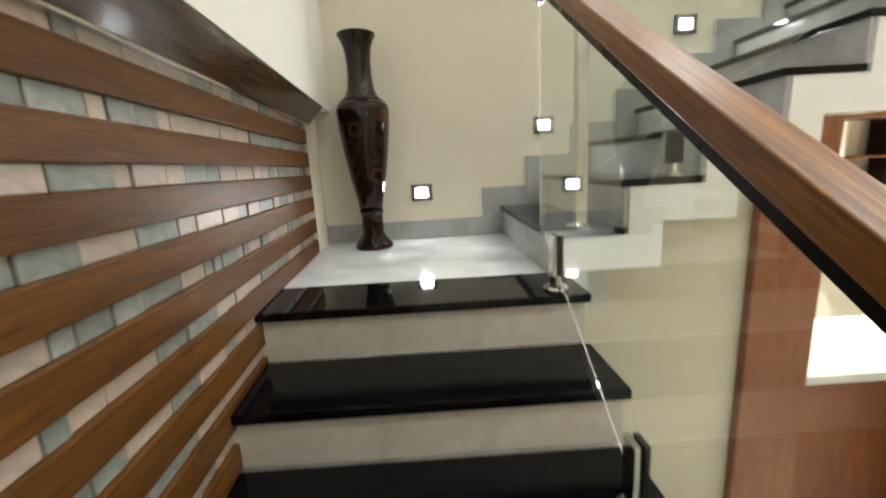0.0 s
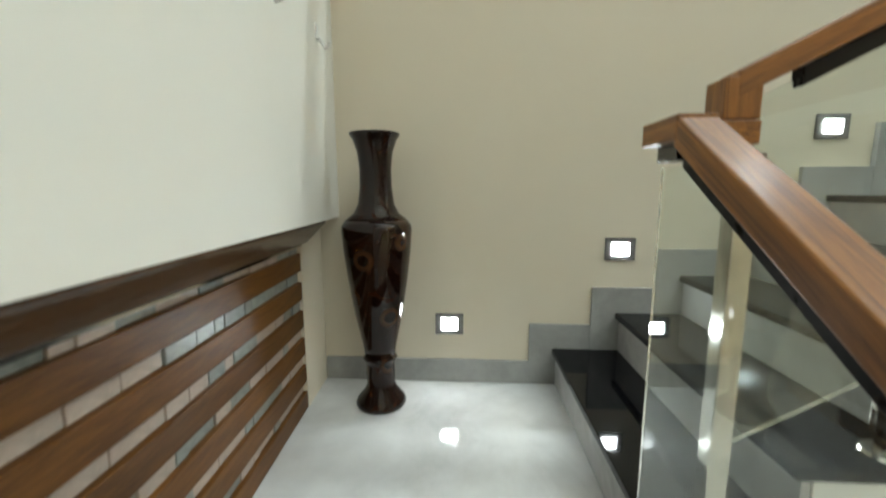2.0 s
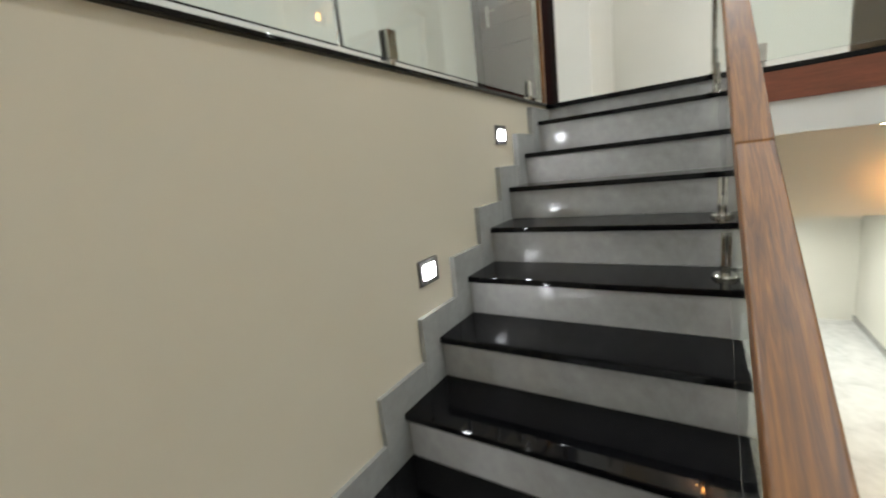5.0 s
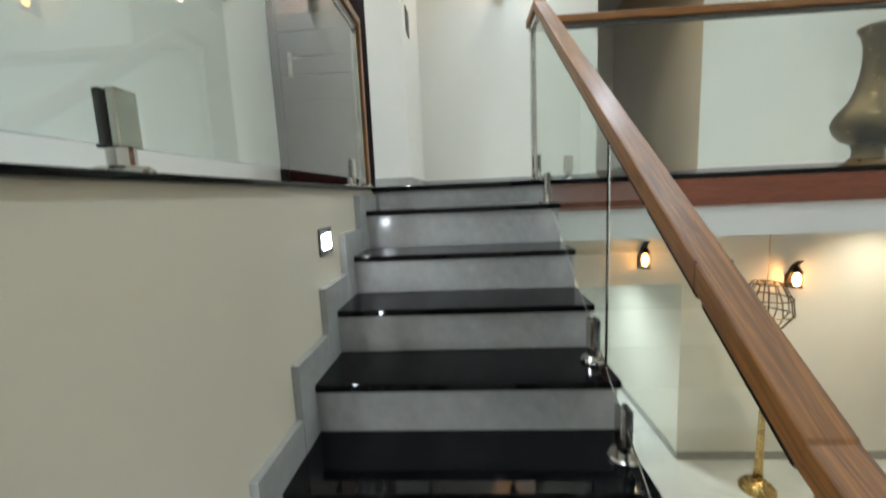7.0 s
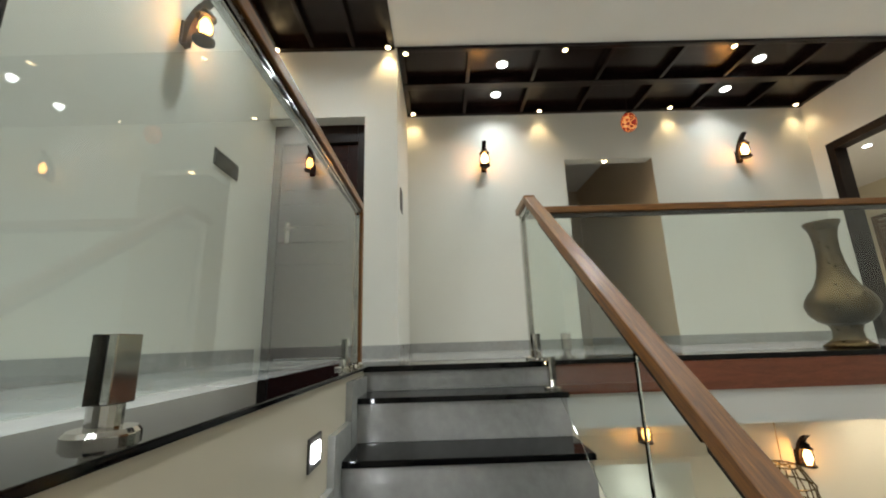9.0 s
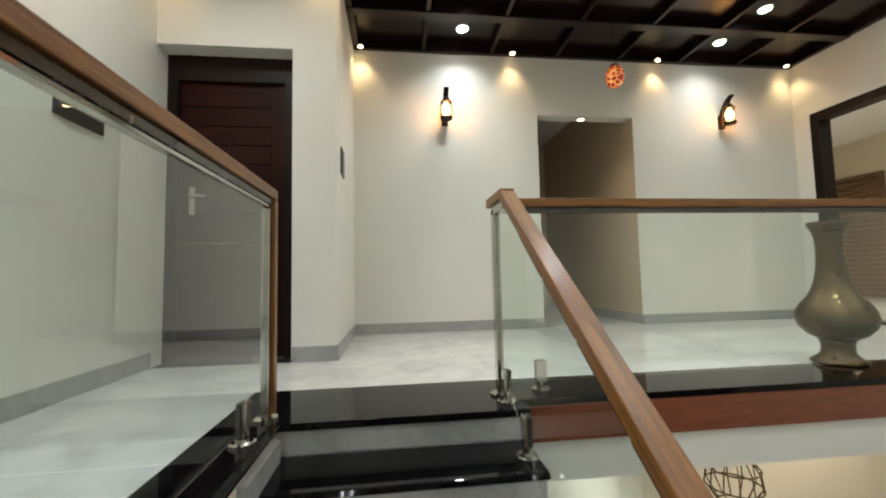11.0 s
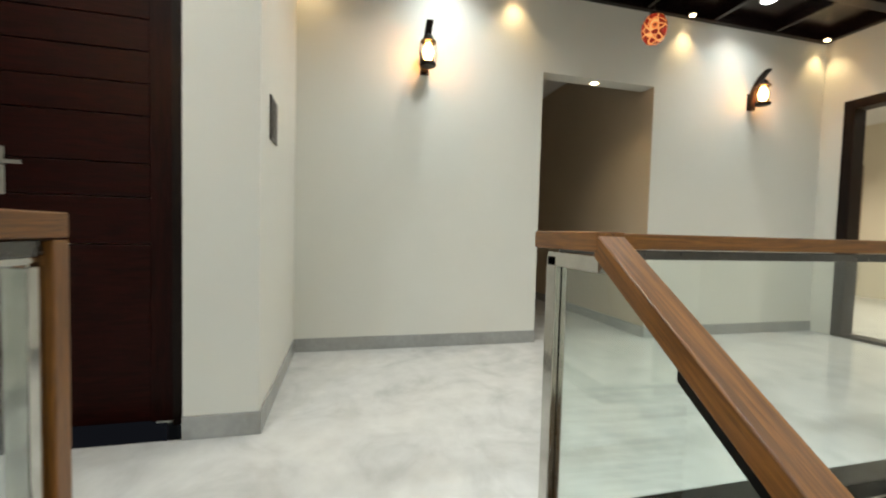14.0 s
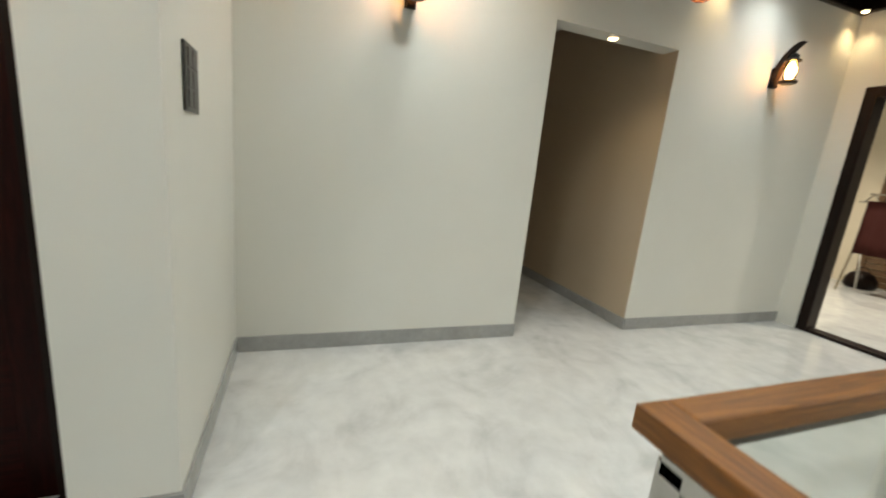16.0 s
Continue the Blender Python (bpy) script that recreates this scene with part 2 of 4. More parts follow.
NICHE = -0.56
skewed(structure("wall_stair_left", boxes((XL - 0.35, XL, -3.5, YB, 0.74, CZ)), WHITEWALL, "off-white painted wall above the slatted stair panel", "wall"))
skewed(structure("wall_stair_left_back", boxes((XL - 0.35, NICHE - 0.034, -3.5, 2.28, F0 - 0.3, 0.74)), GROUT, "rendered wall behind the slatted stone panel", "wall"))
skewed(structure("wall_stair_corner", boxes((XL - 0.35, NICHE, 2.28, YB, F0, 0.74)), CREAM, "cream wall strip between the slats and the corner", "wall"))
structure("wall_stair_back", boxes((XL - 0.35, 1.28, YB, YB + 0.12, F0, F2 - 0.0125), (1.28, XT + 0.1, YB, YB + 0.12, 0.62, F2 - 0.0125), (XT + 0.1, XD, YB, YB + 0.12, 0.62, F2 - 0.035)), CREAM, "cream painted wall rising beside the staircase", "wall")
structure("wall_corridor", boxes((-3.2, 4.45, YC, YC + 0.15, F2, CZ + 0.2)), WALL, "off-white corridor wall with a dark vent", "wall")
structure("floor_corridor", boxes((-3.2, XD, 2.78, YC, F2 - 0.15, F2), (XT + 0.47, XD, YB + 0.12, 2.78, F2 - 0.15, F2)), TILE, "polished white marble tile floor of the corridor", "floor")
structure("floor_hall", boxes((3.55, XF, YR - 0.15, YB + 0.12, F2 - 0.15, F2)), TILE, "polished white marble tile floor of the upper hall", "floor")
structure("slab_edge", boxes((3.2, XF, YR, YO - 0.02, C0, F2 - 0.151), (3.2, XF + 3, YO - 0.02, YB, C0, F2 - 0.151)), WHITE, "white painted slab edge and ceiling of the lower hall", "ceiling")
structure("wall_door_block", boxes((XD, XF + 0.15, YS, 2.78, F2, CZ), (4.44, XF + 0.15, 2.78, 2.95, F2, CZ), (XD, 4.44, 2.78, YC, 3.975, CZ), (4.52, 4.65, 2.95, YC + 0.15, F2, CZ)), WALL, "off-white wall block beside the recessed dark door", "wall")
OPA, OPB, OPZ = 0.555, -0.53, 4.052
structure("wall_far", boxes((XF, XF + 0.15, OPA, YS, F2, CZ), (XF, XF + 0.15, YR, OPB, F2, CZ), (XF, XF + 0.15, OPB, OPA, OPZ, CZ)), WALL, "off-white far wall of the hall with a plain opening", "wall")
# shade is in the colour here; first box is an added skin carrying it over the jamb
structure("wall_passage", boxes((XF + 0.002, XF + 0.15, OPB, OPB + 0.004, F2 + 0.001, OPZ - 0.001), (XF + 0.15, XF + 2.6, OPB - 0.15, OPB, F2, CZ), (XF + 0.15, XF + 2.6, OPA + 0.6, OPA + 0.75, F2, CZ), (XF + 2.6, XF + 2.75, OPB, OPA + 0.6, F2, CZ)), DIMWALL, "passage wall beyond the opening, low warm light put into its beige colour", "wall")
structure("floor_passage", boxes((XF, XF + 2.6, OPB, OPA + 0.6, F2 - 0.15, F2)), TILE, "polished marble floor of the dim passage", "floor")
structure("ceiling_passage", boxes((XF + 0.15, XF + 2.6, OPB, OPA + 0.6, CZ - 0.1, CZ)), WHITE, "plain white passage ceiling", "ceiling")
WX0, WX1, WZ = 2.2, 5.27, 4.06
structure("wall_opening_side", boxes((XN - 4.0, WX0, YR - 0.15, YR, F0, CZ), (WX1, XF + 0.15, YR - 0.15, YR, F2, CZ), (WX0, WX1, YR - 0.15, YR, WZ, CZ)), WALL, "off-white wall above the wide framed opening", "wall")
structure("ceiling_void", boxes((-3.2, 4.25, YR - 0.15, 2.5, CZ, CZ + 0.2)), WHITE, "plain white ceiling over the stairwell", "ceiling")
structure("wall_behind", boxes((XL - 0.35, 6.2, -3.65, -3.5, F0, F2 - 0.16), (XL - 0.35, 1.44, -3.65, -3.5, F2 - 0.159, CZ + 0.2)), WALL, "off-white wall closing the stairwell", "wall")
structure("wall_corridor_end", boxes((-3.35, -3.2, 2.4, YC + 0.15, F2, CZ + 0.2), (-3.2, XL - 0.35, 2.4, 2.54, F2, CZ + 0.2)), WALL, "off-white wall closing the corridor end", "wall")
# lower hall
structure("floor_lower", boxes((XL - 0.35, 9.0, -3.5, 4.5, F0 - 0.15, F0)), TILE, "polished white marble floor of the lower hall", "floor")
structure("wall_lower_far", boxes((XF, XF + 0.15, YR - 1.2, -0.43, F0, C0), (XF, XF + 0.15, -0.43, 2.6, 0.61, C0)), WALL, "off-white lower hall wall with an opening", "wall")
structure("wall_lower_passage", boxes((XF + 0.15, 8.6, -0.59, -0.44, F0, C0), (8.6, 8.75, -0.67, 4.5, F0, C0), (XF + 0.15, 8.6, 2.0, 2.15, F0, C0)), WALL, "off-white wall of the lower passage", "wall")
structure("ceiling_lower_passage", boxes((XF + 0.15, 8.6, -0.44, 2.0, 0.9, 1.0)), WHITE, "white ceiling of the lower passage", "ceiling")
structure("wall_lower_side", boxes((2.2, XF, YR - 1.2, YR - 1.05, F0, C0), (2.2, XF, YR - 1.05, YR, C0, C0 + 0.2)), WALL, "off-white side wall of the lower hall", "wall")

# wall under the upper flight, with a doorway
UX0, UX1, UZ = 1.60, 2.50, 0.50
outline = [(XR, F0), (UX0, F0), (UX0, UZ), (UX1, UZ), (UX1, F0), (XF, F0), (XF, C0), (3.2, C0), (3.2, 1.55)]
for x, z in reversed(TREADS):
    outline += [(x + 0.20, z - 0.20), (x + 0.20 - GO * 0.5, z - 0.28)]
outline += [(XR, 0.0)]
structure("wall_under_flight", prism(bmesh.new(), outline, "y", 1.74, 1.86), CREAM, "cream painted wall under the upper flight", "wall")
structure("wall_lower_room", boxes((XR, 4.6, 3.9, 4.05, F0, C0), (4.6, 4.75, 1.86, 4.05, F0, C0), (XR, XR + 0.12, 2.66, 3.9, F0, C0)), WALL, "bright white wall of the room under the stairs", "wall")
structure("ceiling_lower_room", boxes((1.0, 4.6, 2.66, 3.9, 0.95, 1.05)), WHITE, "white ceiling of the room under the stairs", "ceiling")

# ---- half landing and flights ----
land = structure("landing_floor", boxes((NICHE - 0.02, X1 + 0.25, YN + 0.27, YB, -0.16, 0.0)), TILE, "polished white marble half landing", "floor")
structure("landing_slab", boxes((NICHE - 0.02, XR - 0.01, YN + 0.03, YB, -0.30, -0.161)), WHITE, "plastered underside of the half landing", "slab")

lower = tagged(new("lower_flight"), "lower stair flight with black granite treads and pale marble risers", "stairs", kind="structure")
TREAD1 = mesh_of("tread", boxes((NICHE - 0.02, XR, -0.275, 0.0, -0.028, 0.0), bevel=0.004), GRANITE)
for k in range(9):
    shared("tread", TREAD1, lower, pose(0, YN - 0.265 * k + 0.275, -RISE * k))
RISE1 = mesh_of("riser", boxes((NICHE - 0.02, XR - 0.012, 0.0, 0.02, -RISE + 0.0005, -0.0285)), RISERL)
for k in range(9):
    shared("riser", RISE1, lower, pose(0, YN - 0.265 * k + 0.022, -RISE * k))
pts = [(YN + 0.042, -0.029)]
for k in range(9):
    y = YN + 0.042 - 0.265 * k
    pts += [(y, -RISE * (k + 1) - 0.029), (y - 0.265, -RISE * (k + 1) - 0.029)]
pts += [(y - 0.265, F0 - 0.05), (YN + 0.042, -0.30)]
part("stair_core", prism(bmesh.new(), pts, "x", NICHE - 0.02, XR - 0.014), WHITE, lower, "cream plastered stair side")

upper = tagged(new("upper_flight"), "upper stair flight with black granite treads and grey marble risers", "stairs", kind="structure")
TREAD2 = mesh_of("tread", boxes((0.0, GO + 0.02, YO, YB - 0.002, -0.025, 0.0), bevel=0.004), GRANITE)
low = 0.0
RISE2 = {}
for x, z in TREADS + [(XT, F2)]:
    if z < F2:
        shared("tread", TREAD2, upper, pose(x, 0, z))
    h = round(z - low, 3)
    if h not in RISE2:
        RISE2[h] = mesh_of("riser", boxes((0.016, 0.034, YO + 0.008, YB - 0.002, -h + 0.001, -0.0255)), RISER)
    shared("riser", RISE2[h], upper, pose(x, 0, z))
    low = z
# folded concrete plate below the steps
top, bottom = [], []
low = 0.0
for x, z in TREADS + [(XT, F2)]:
    top += [(x + 0.035, low - 0.026), (x + 0.035, z - 0.026)]
    bottom += [(x + 0.155, low - 0.15), (x + 0.155, z - 0.15)]
    low = z
plate = top + [(3.2, F2 - 0.026), (3.2, F2 - 0.15)] + bottom[::-1] + [(X1 + 0.035, -0.15)]
part("stair_plate", prism(bmesh.new(), plate, "y", YO + 0.004, YB - 0.001), WHITE, upper, "cream painted folded stair side")

# stepped skirting on the wall
skirt = tagged(new("skirting_stair"), "stepped grey tile skirting along the stair wall", "skirting", kind="structure")
part("skirting_tile", boxes((NICHE + 0.004, X1 - 0.10, YB - 0.012, YB + 0.001, 0.0005, 0.105), bevel=0.002), SKIRT, skirt)
low = 0.0
for i, (x, z) in enumerate(TREADS):
    nz = TREADS[i + 1][1] if i < 9 else F2 - 0.04
    part("skirting_tile", boxes((x - 0.10, x + (GO - 0.1005 if i < 9 else GO - 0.02), YB - 0.012 - 0.0018 * i, YB + 0.001, low + 0.001, z + 0.11 if i < 9 else F2 - 0.04)), SKIRT, skirt)
    low = z - 0.02

# upper floor edge
granite = tagged(new("granite_edging"), "polished black granite edging of the upper floor", "floor edging", kind="structure")
part("granite_slab", boxes((XT, 3.55, YO - 0.03, YB + 0.12, F2 - 0.028, F2 + 0.002), bevel=0.003), GRANITE, granite)
part("granite_slab", boxes((3.19, 3.55, YR, YO - 0.031, F2 - 0.028, F2 + 0.002), bevel=0.003), GRANITE, granite)
part("granite_slab", boxes((-3.2, XT - 0.001, YB - 0.02, 2.78, F2 - 0.012, F2 + 0.002), bevel=0.003), GRANITE, granite)
part("granite_slab", boxes((XT, 3.55, YB + 0.121, 2.78, F2 - 0.028, F2 + 0.002), bevel=0.003), GRANITE, granite)
structure("slab_fill", boxes((3.21, 3.549, YR, YB + 0.12, F2 - 0.15, F2 - 0.029), (-3.2, 3.549, YB + 0.001, 2.779, F2 - 0.15, F2 - 0.031)), WHITE, "plastered slab below the granite edging", "slab")
structure("fascia", boxes((3.185, 3.2, YR, YO + 0.002, 1.617, F2 - 0.029)), FASCIA, "red-brown wooden fascia board below the gallery edge", "fascia")

# skirting of the upper hall and corridor
sk = tagged(new("baseboard"), "grey tile skirting round the upper hall", "skirting", kind="structure")
H = F2 + 0.1
for s in ((XF - 0.012, XF, OPA, YS - 0.012), (XF - 0.012, XF, YR, OPB), (XD - 0.012, XF - 0.012, YS - 0.012, YS), (XD - 0.012, XD, YS, 2.78),
          (-3.2, XD + 0.0, YC - 0.012, YC), (XF, XF + 2.6, OPB, OPB + 0.012), (XF, XF + 2.6, OPA + 0.588, OPA + 0.6)):
    part("skirting_tile", boxes((*s, F2 + 0.0005, H), bevel=0.0015), SKIRT, sk)
sk = tagged(new("baseboard_lower"), "grey tile skirting round the lower hall", "skirting", kind="structure")
for s in ((XF - 0.012, XF, YR - 1.05, -0.44), (XF, 8.6, -0.44, -0.428)):
    part("skirting_tile", boxes((*s, F0 + 0.0005, F0 + 0.1)), SKIRT, sk)


# coffered dark wood ceilings
def coffers(name, x0, x1, y0, y1, nx, ny, label):
    t = tagged(new(name), label, "ceiling", kind="structure")
    bm = boxes((x0, x1, y0, y1, CZ + 0.06, CZ + 0.2))
    for i in range(nx + 1):
        c = x0 + (x1 - x0) * i / nx
        a, b = max(x0, c - 0.05), min(x1, c + 0.05)
        box(bm, a, b, y0, y1, CZ - 0.03, CZ + 0.06, 0.008)
    for j in range(ny + 1):
        c = y0 + (y1 - y0) * j / ny
        a, b = max(y0, c - (0.02 if 0 < j < ny else 0.06)), min(y1, c + (0.02 if 0 < j < ny else 0.06))
        box(bm, x0 + 0.02, x1 - 0.02, a, b, CZ - 0.022, CZ + 0.06, 0.008)
    part("panelling", bm, CEILWOOD, t)
    return t


coffers("ceiling_hall", 4.25, XF, YR, YS, 2, 7, "dark brown coffered timber ceiling over the hall")
coffers("ceiling_corridor", -3.2, XD, 2.50, YC, 10, 3, "dark brown coffered timber ceiling over the corridor")


# ---- balustrades ----
def stanchion(x, y, z, turn=0, h=0.14):
    t = thing("glass_clamp", "polished steel spigot clamping the glass panel", "glass clamp", "glass clamps", at=(x, y, z))
    t.rotation_euler = (0, 0, radians(turn))
    part("base_plate", lathe(bmesh.new(), [(0.045, 0), (0.045, 0.008), (0.040, 0.014)], 24), STEEL, t)
    part("neck", lathe(bmesh.new(), [(0.022, 0.014), (0.022, 0.045)], 16), STEEL, t)
    # rear jaw is coloured black to stand for the dark surroundings it mirrors
    part("jaw", boxes((-0.0245, 0.0245, 0.0085, 0.021, 0.045, h), bevel=0.002), BLACK, t, "backing jaw with its dark reflection put into the colour")
    part("jaw", boxes((-0.0245, 0.0245, -0.021, -0.0085, 0.045, h), bevel=0.002), STEEL, t)
    part("gasket", boxes((-0.0235, 0.0235, -0.0083, -0.0063, 0.05, h - 0.002)), RUBBER, t, "black rubber gasket")
    return t


def rail(name, a, b, w, h, mat, parent, bevel=0.004, label=""):
    """A wooden rail from a to b whose grain runs along it."""
    bm = bar(bmesh.new(), a, b, w, h, bevel)
    d = (Vector(b) - Vector(a)).normalized()
    side = Vector((0, 0, 1)).cross(d).normalized()
    m = Matrix.Translation(a) @ Matrix((d, side, d.cross(side))).transposed().to_4x4()
    bmesh.ops.transform(bm, matrix=m.inverted(), verts=bm.verts)
    ob = part(name, bm, mat, parent, label)
    ob.matrix_basis = m
    return ob


def pane(bm, parent):
    ob = part("glass_pane", bm, PANE, parent, "clear greenish glass")
    ob.visible_shadow = False
    return ob


HR = 0.921          # handrail top above the upper floor
NOSE2 = [(X1, RISE), (XT, F2)]
SL2 = RISE / GO
# corridor side
b = thing("balustrade_corridor", "glass balustrade with teak handrail along the corridor edge", "balustrade", at=(1.2, 2.6, F2))
b.location = (0, 0, 0)
XE, HC = 3.166, 0.928
for a, c in ((-0.49, 1.265), (1.28, XE - 0.03)):
    pane(boxes((a, c, 2.593, 2.605, F2 + 0.05, F2 + HC - 0.07)), b)
rail("handrail", (-0.49, 2.6, F2 + HC - 0.021), (XE + 0.022, 2.6, F2 + HC - 0.021), 0.062, 0.042, TEAK_X, b)
part("end_post", bar(bmesh.new(), (XE + 0.002, 2.6, F2 + 0.002), (XE + 0.002, 2.6, F2 + HC - 0.045), 0.062, 0.04, 0.004, up=(1, 0, 0)), TEAK_Z, b, "upright teak end post")
part("channel", boxes((-0.49, XE - 0.02, 2.58, 2.62, F2 + HC - 0.07, F2 + HC - 0.045), bevel=0.002), DARKSTEEL, b, "dark steel channel under the rail")
part("glass_seal", boxes((-0.49, XE - 0.02, 2.584, 2.616, F2 + HC - 0.082, F2 + HC - 0.071), bevel=0.002), STEEL, b, "bright steel strip holding the glass")
part("end_channel", boxes((XE - 0.055, XE - 0.02, 2.58, 2.62, F2 + 0.02, F2 + HC - 0.086), bevel=0.002), STEEL, b, "polished steel upright channel")
part("foot", lathe(bmesh.new(), [(0.05, 0), (0.05, 0.01), (0.03, 0.02)], 24, XE - 0.03, 2.6, F2 + 0.002), STEEL, b)
for x in (2.90, 1.508, 0.2):
    stanchion(x, 2.6, F2 + 0.002)

# gallery side
b = thing("balustrade_gallery", "glass balustrade with teak handrail along the gallery edge", "balustrade")
for a, c in ((1.57, -1.0), (-1.015, YR)):
    pane(boxes((XN - 0.006, XN + 0.006, c, a, F2 + 0.05, F2 + HR - 0.07)), b)
rail("handrail", (XN, YG - 0.0325, F2 + HR - 0.021), (XN, YR, F2 + HR - 0.021), 0.062, 0.042, TEAK_X, b)
part("channel", boxes((XN - 0.016, XN + 0.016, YR, YG - 0.03, F2 + HR - 0.07, F2 + HR - 0.045), bevel=0.002), DARKSTEEL, b, "dark steel channel under the rail")
for y in (1.39, -0.72, -1.8):
    stanchion(XN, y, F2 + 0.002, -90)

# upper flight
b = thing("balustrade_upper_flight", "sloping glass balustrade with teak handrail on the upper flight", "balustrade")


def nose2(x):
    return RISE + (x - X1) * (F2 - RISE) / (XT - X1)


XA, XJ, XK = 0.527, 1.3, 3.094
ZA, ZJ = 1.047, 1.447
ZE_NEWEL = 0.974
YA = 1.611            # the lower end stands a little aside


def rail2(x):
    if x < XJ:
        return ZA + (x - XA) * (ZJ - ZA) / (XJ - XA)
    return ZJ + (x - XJ) * (F2 + HR - ZJ) / (XK - XJ)


pane(prism(bmesh.new(), [(XA + 0.064, nose2(XA + 0.064) + 0.09), (2.03, nose2(2.03) + 0.04), (2.03, rail2(2.03) - 0.07), (XJ, ZJ - 0.07), (XA + 0.064, rail2(XA + 0.064) - 0.07)], "y", YG - 0.006, YG + 0.006), b)
pane(prism(bmesh.new(), [(2.045, nose2(2.045) + 0.04), (XN - 0.06, nose2(XN - 0.06) + 0.02), (XN - 0.06, F2 + HR - 0.07), (XK, F2 + HR - 0.07), (2.045, rail2(2.045) - 0.07)], "y", YG - 0.006, YG + 0.006), b)
rail("handrail", (XA + 0.02, YA, rail2(XA + 0.02) - 0.026), (XJ + 0.004, YG, ZJ - 0.026), 0.062, 0.042, TEAK_X, b)
rail("handrail", (XJ - 0.004, YG, ZJ - 0.0295), (XK, YG, rail2(XK) - 0.0265), 0.0625, 0.042, TEAK_X, b)
d_ = Vector((XK - XJ, 0, rail2(XK) - ZJ)).normalized() * 0.0012
for x in (1.538,):
    c_ = Vector((x, YA + (YG - YA) * min(1, (x - XA) / (XJ - XA)), rail2(x) - 0.0275))
    part("joint", bar(bmesh.new(), c_ - d_, c_ + d_, 0.0634, 0.0434), BLACKWOOD, b, "dark glue joint across the rail")
rail("rail_end", (XK - 0.012, YG, F2 + HR - 0.021), (XN + 0.031, YG, F2 + HR - 0.021), 0.0635, 0.042, TEAK_X, b, 0.003, "level teak rail end")
x = XA + 0.13
while x < XK - 0.3:
    part("channel", bar(bmesh.new(), (x, YG, rail2(x) - 0.069), (min(x + 0.21, XJ) if x < XJ else x + 0.21, YG, rail2(min(x + 0.21, XJ) if x < XJ else x + 0.21) - 0.069), 0.03, 0.03, 0.002), BLACK, b, "dark slotted channel under the rail")
    x += 0.225
part("level_channel", boxes((XK, XN - 0.02, YG - 0.02, YG + 0.02, F2 + HR - 0.085, F2 + HR - 0.05), bevel=0.002), STEEL, b, "polished steel channel")
part("newel_drop", boxes((XA, XA + 0.062, YA - 0.0305, YA + 0.0305, ZE_NEWEL, ZA - 0.002), bevel=0.003), TEAK_Z, b, "upright teak block ending the rail")
part("newel_channel", boxes((XN - 0.06, XN - 0.015, YG - 0.02, YG + 0.02, F2 + 0.02, F2 + HR - 0.06), bevel=0.002), STEEL, b, "polished steel upright")
part("post", boxes((0.575, 0.615, YA - 0.02, YA + 0.02, RISE + 0.018, 0.918), bevel=0.002), STEEL, b, "square polished steel post")
part("post_base", lathe(bmesh.new(), [(0.05, 0), (0.05, 0.01), (0.035, 0.02)], 24, 0.595, YA, RISE), STEEL, b)
part("foot", lathe(bmesh.new(), [(0.05, 0), (0.05, 0.01), (0.03, 0.02)], 24, XN - 0.04, YG, F2 + 0.002), STEEL, b)
for k, d in ((1, 0.2), (5, 0.14), (6, 0.15), (9, 0.12)):
    stanchion(TREADS[k][0] + d, YG, TREADS[k][1], 180, 0.15)
stanchion(XT + 0.1, YG, F2 + 0.002, 180)

# lower flight
b = thing("balustrade_lower_flight", "sloping glass balustrade with teak handrail on the lower flight", "balustrade")
SL1 = RISE / 0.265


def nose1(y):
    return (y - YN) * SL1


R1, YE1 = 0.874, 1.612
YK = 1.522
pane(prism(bmesh.new(), [(-1.0, nose1(-1.0) + 0.03), (YE1, nose1(YE1) + 0.03), (YE1, nose1(YK) + R1 - 0.08), (YK, nose1(YK) + R1 - 0.08), (-1.0, nose1(-1.0) + R1 - 0.08)], "x", XG - 0.006, XG + 0.006), b)
rail("handrail", (XG, -1.0, nose1(-1.0) + R1 - 0.026), (XG, YK, nose1(YK) + R1 - 0.026), 0.0635, 0.044, TEAK_X, b)
ZE = nose1(YK) + R1
part("rail_end", boxes((XG - 0.0325, XG + 0.0325, YK - 0.010, 1.642, ZE - 0.042, ZE), bevel=0.003), TEAK_Y, b, "level teak rail end")
part("corner_piece", boxes((XG + 0.033, 0.592, 1.580, 1.641, ZE - 0.042, ZE - 0.001), bevel=0.003), TEAK_Y, b, "teak corner block joining the two rails")
part("channel", bar(bmesh.new(), (XG, -1.0, nose1(-1.0) + R1 - 0.066), (XG, YK, nose1(YK) + R1 - 0.066), 0.03, 0.032, 0.002), BLACK, b, "dark slotted channel under the rail")
part("end_bracket", boxes((XG - 0.016, XG + 0.016, YE1 - 0.07, YE1 + 0.0, ZE - 0.072, ZE - 0.043), bevel=0.002), DARKSTEEL, b, "dark steel bracket")
for y in (1.43, 0.9, 0.1):
    k = math.ceil((YN - y) / 0.265 - 0.05)
    stanchion(XG, y, -RISE * max(k, 0), -90, 0.18)

# ---- lights and fittings ----
def step_light(x, z):
    t = thing("step_light", "square grey recessed step light glowing cool white", "step light", "step lights", at=(x, YB, z))
    part("bezel", boxes((-0.062, 0.062, -0.008, 0.0, -0.048, 0.048), bevel=0.002), GREYPLATE, t)
    part("lens", boxes((-0.034, 0.034, -0.012, -0.0085, -0.026, 0.026), bevel=0.002), STEPGLOW, t, "glowing frosted lens")


for x, z in ((0.005, 0.268), (0.722, 0.607), (1.494, 1.094), (2.27, 1.595)):
    step_light(x, z)


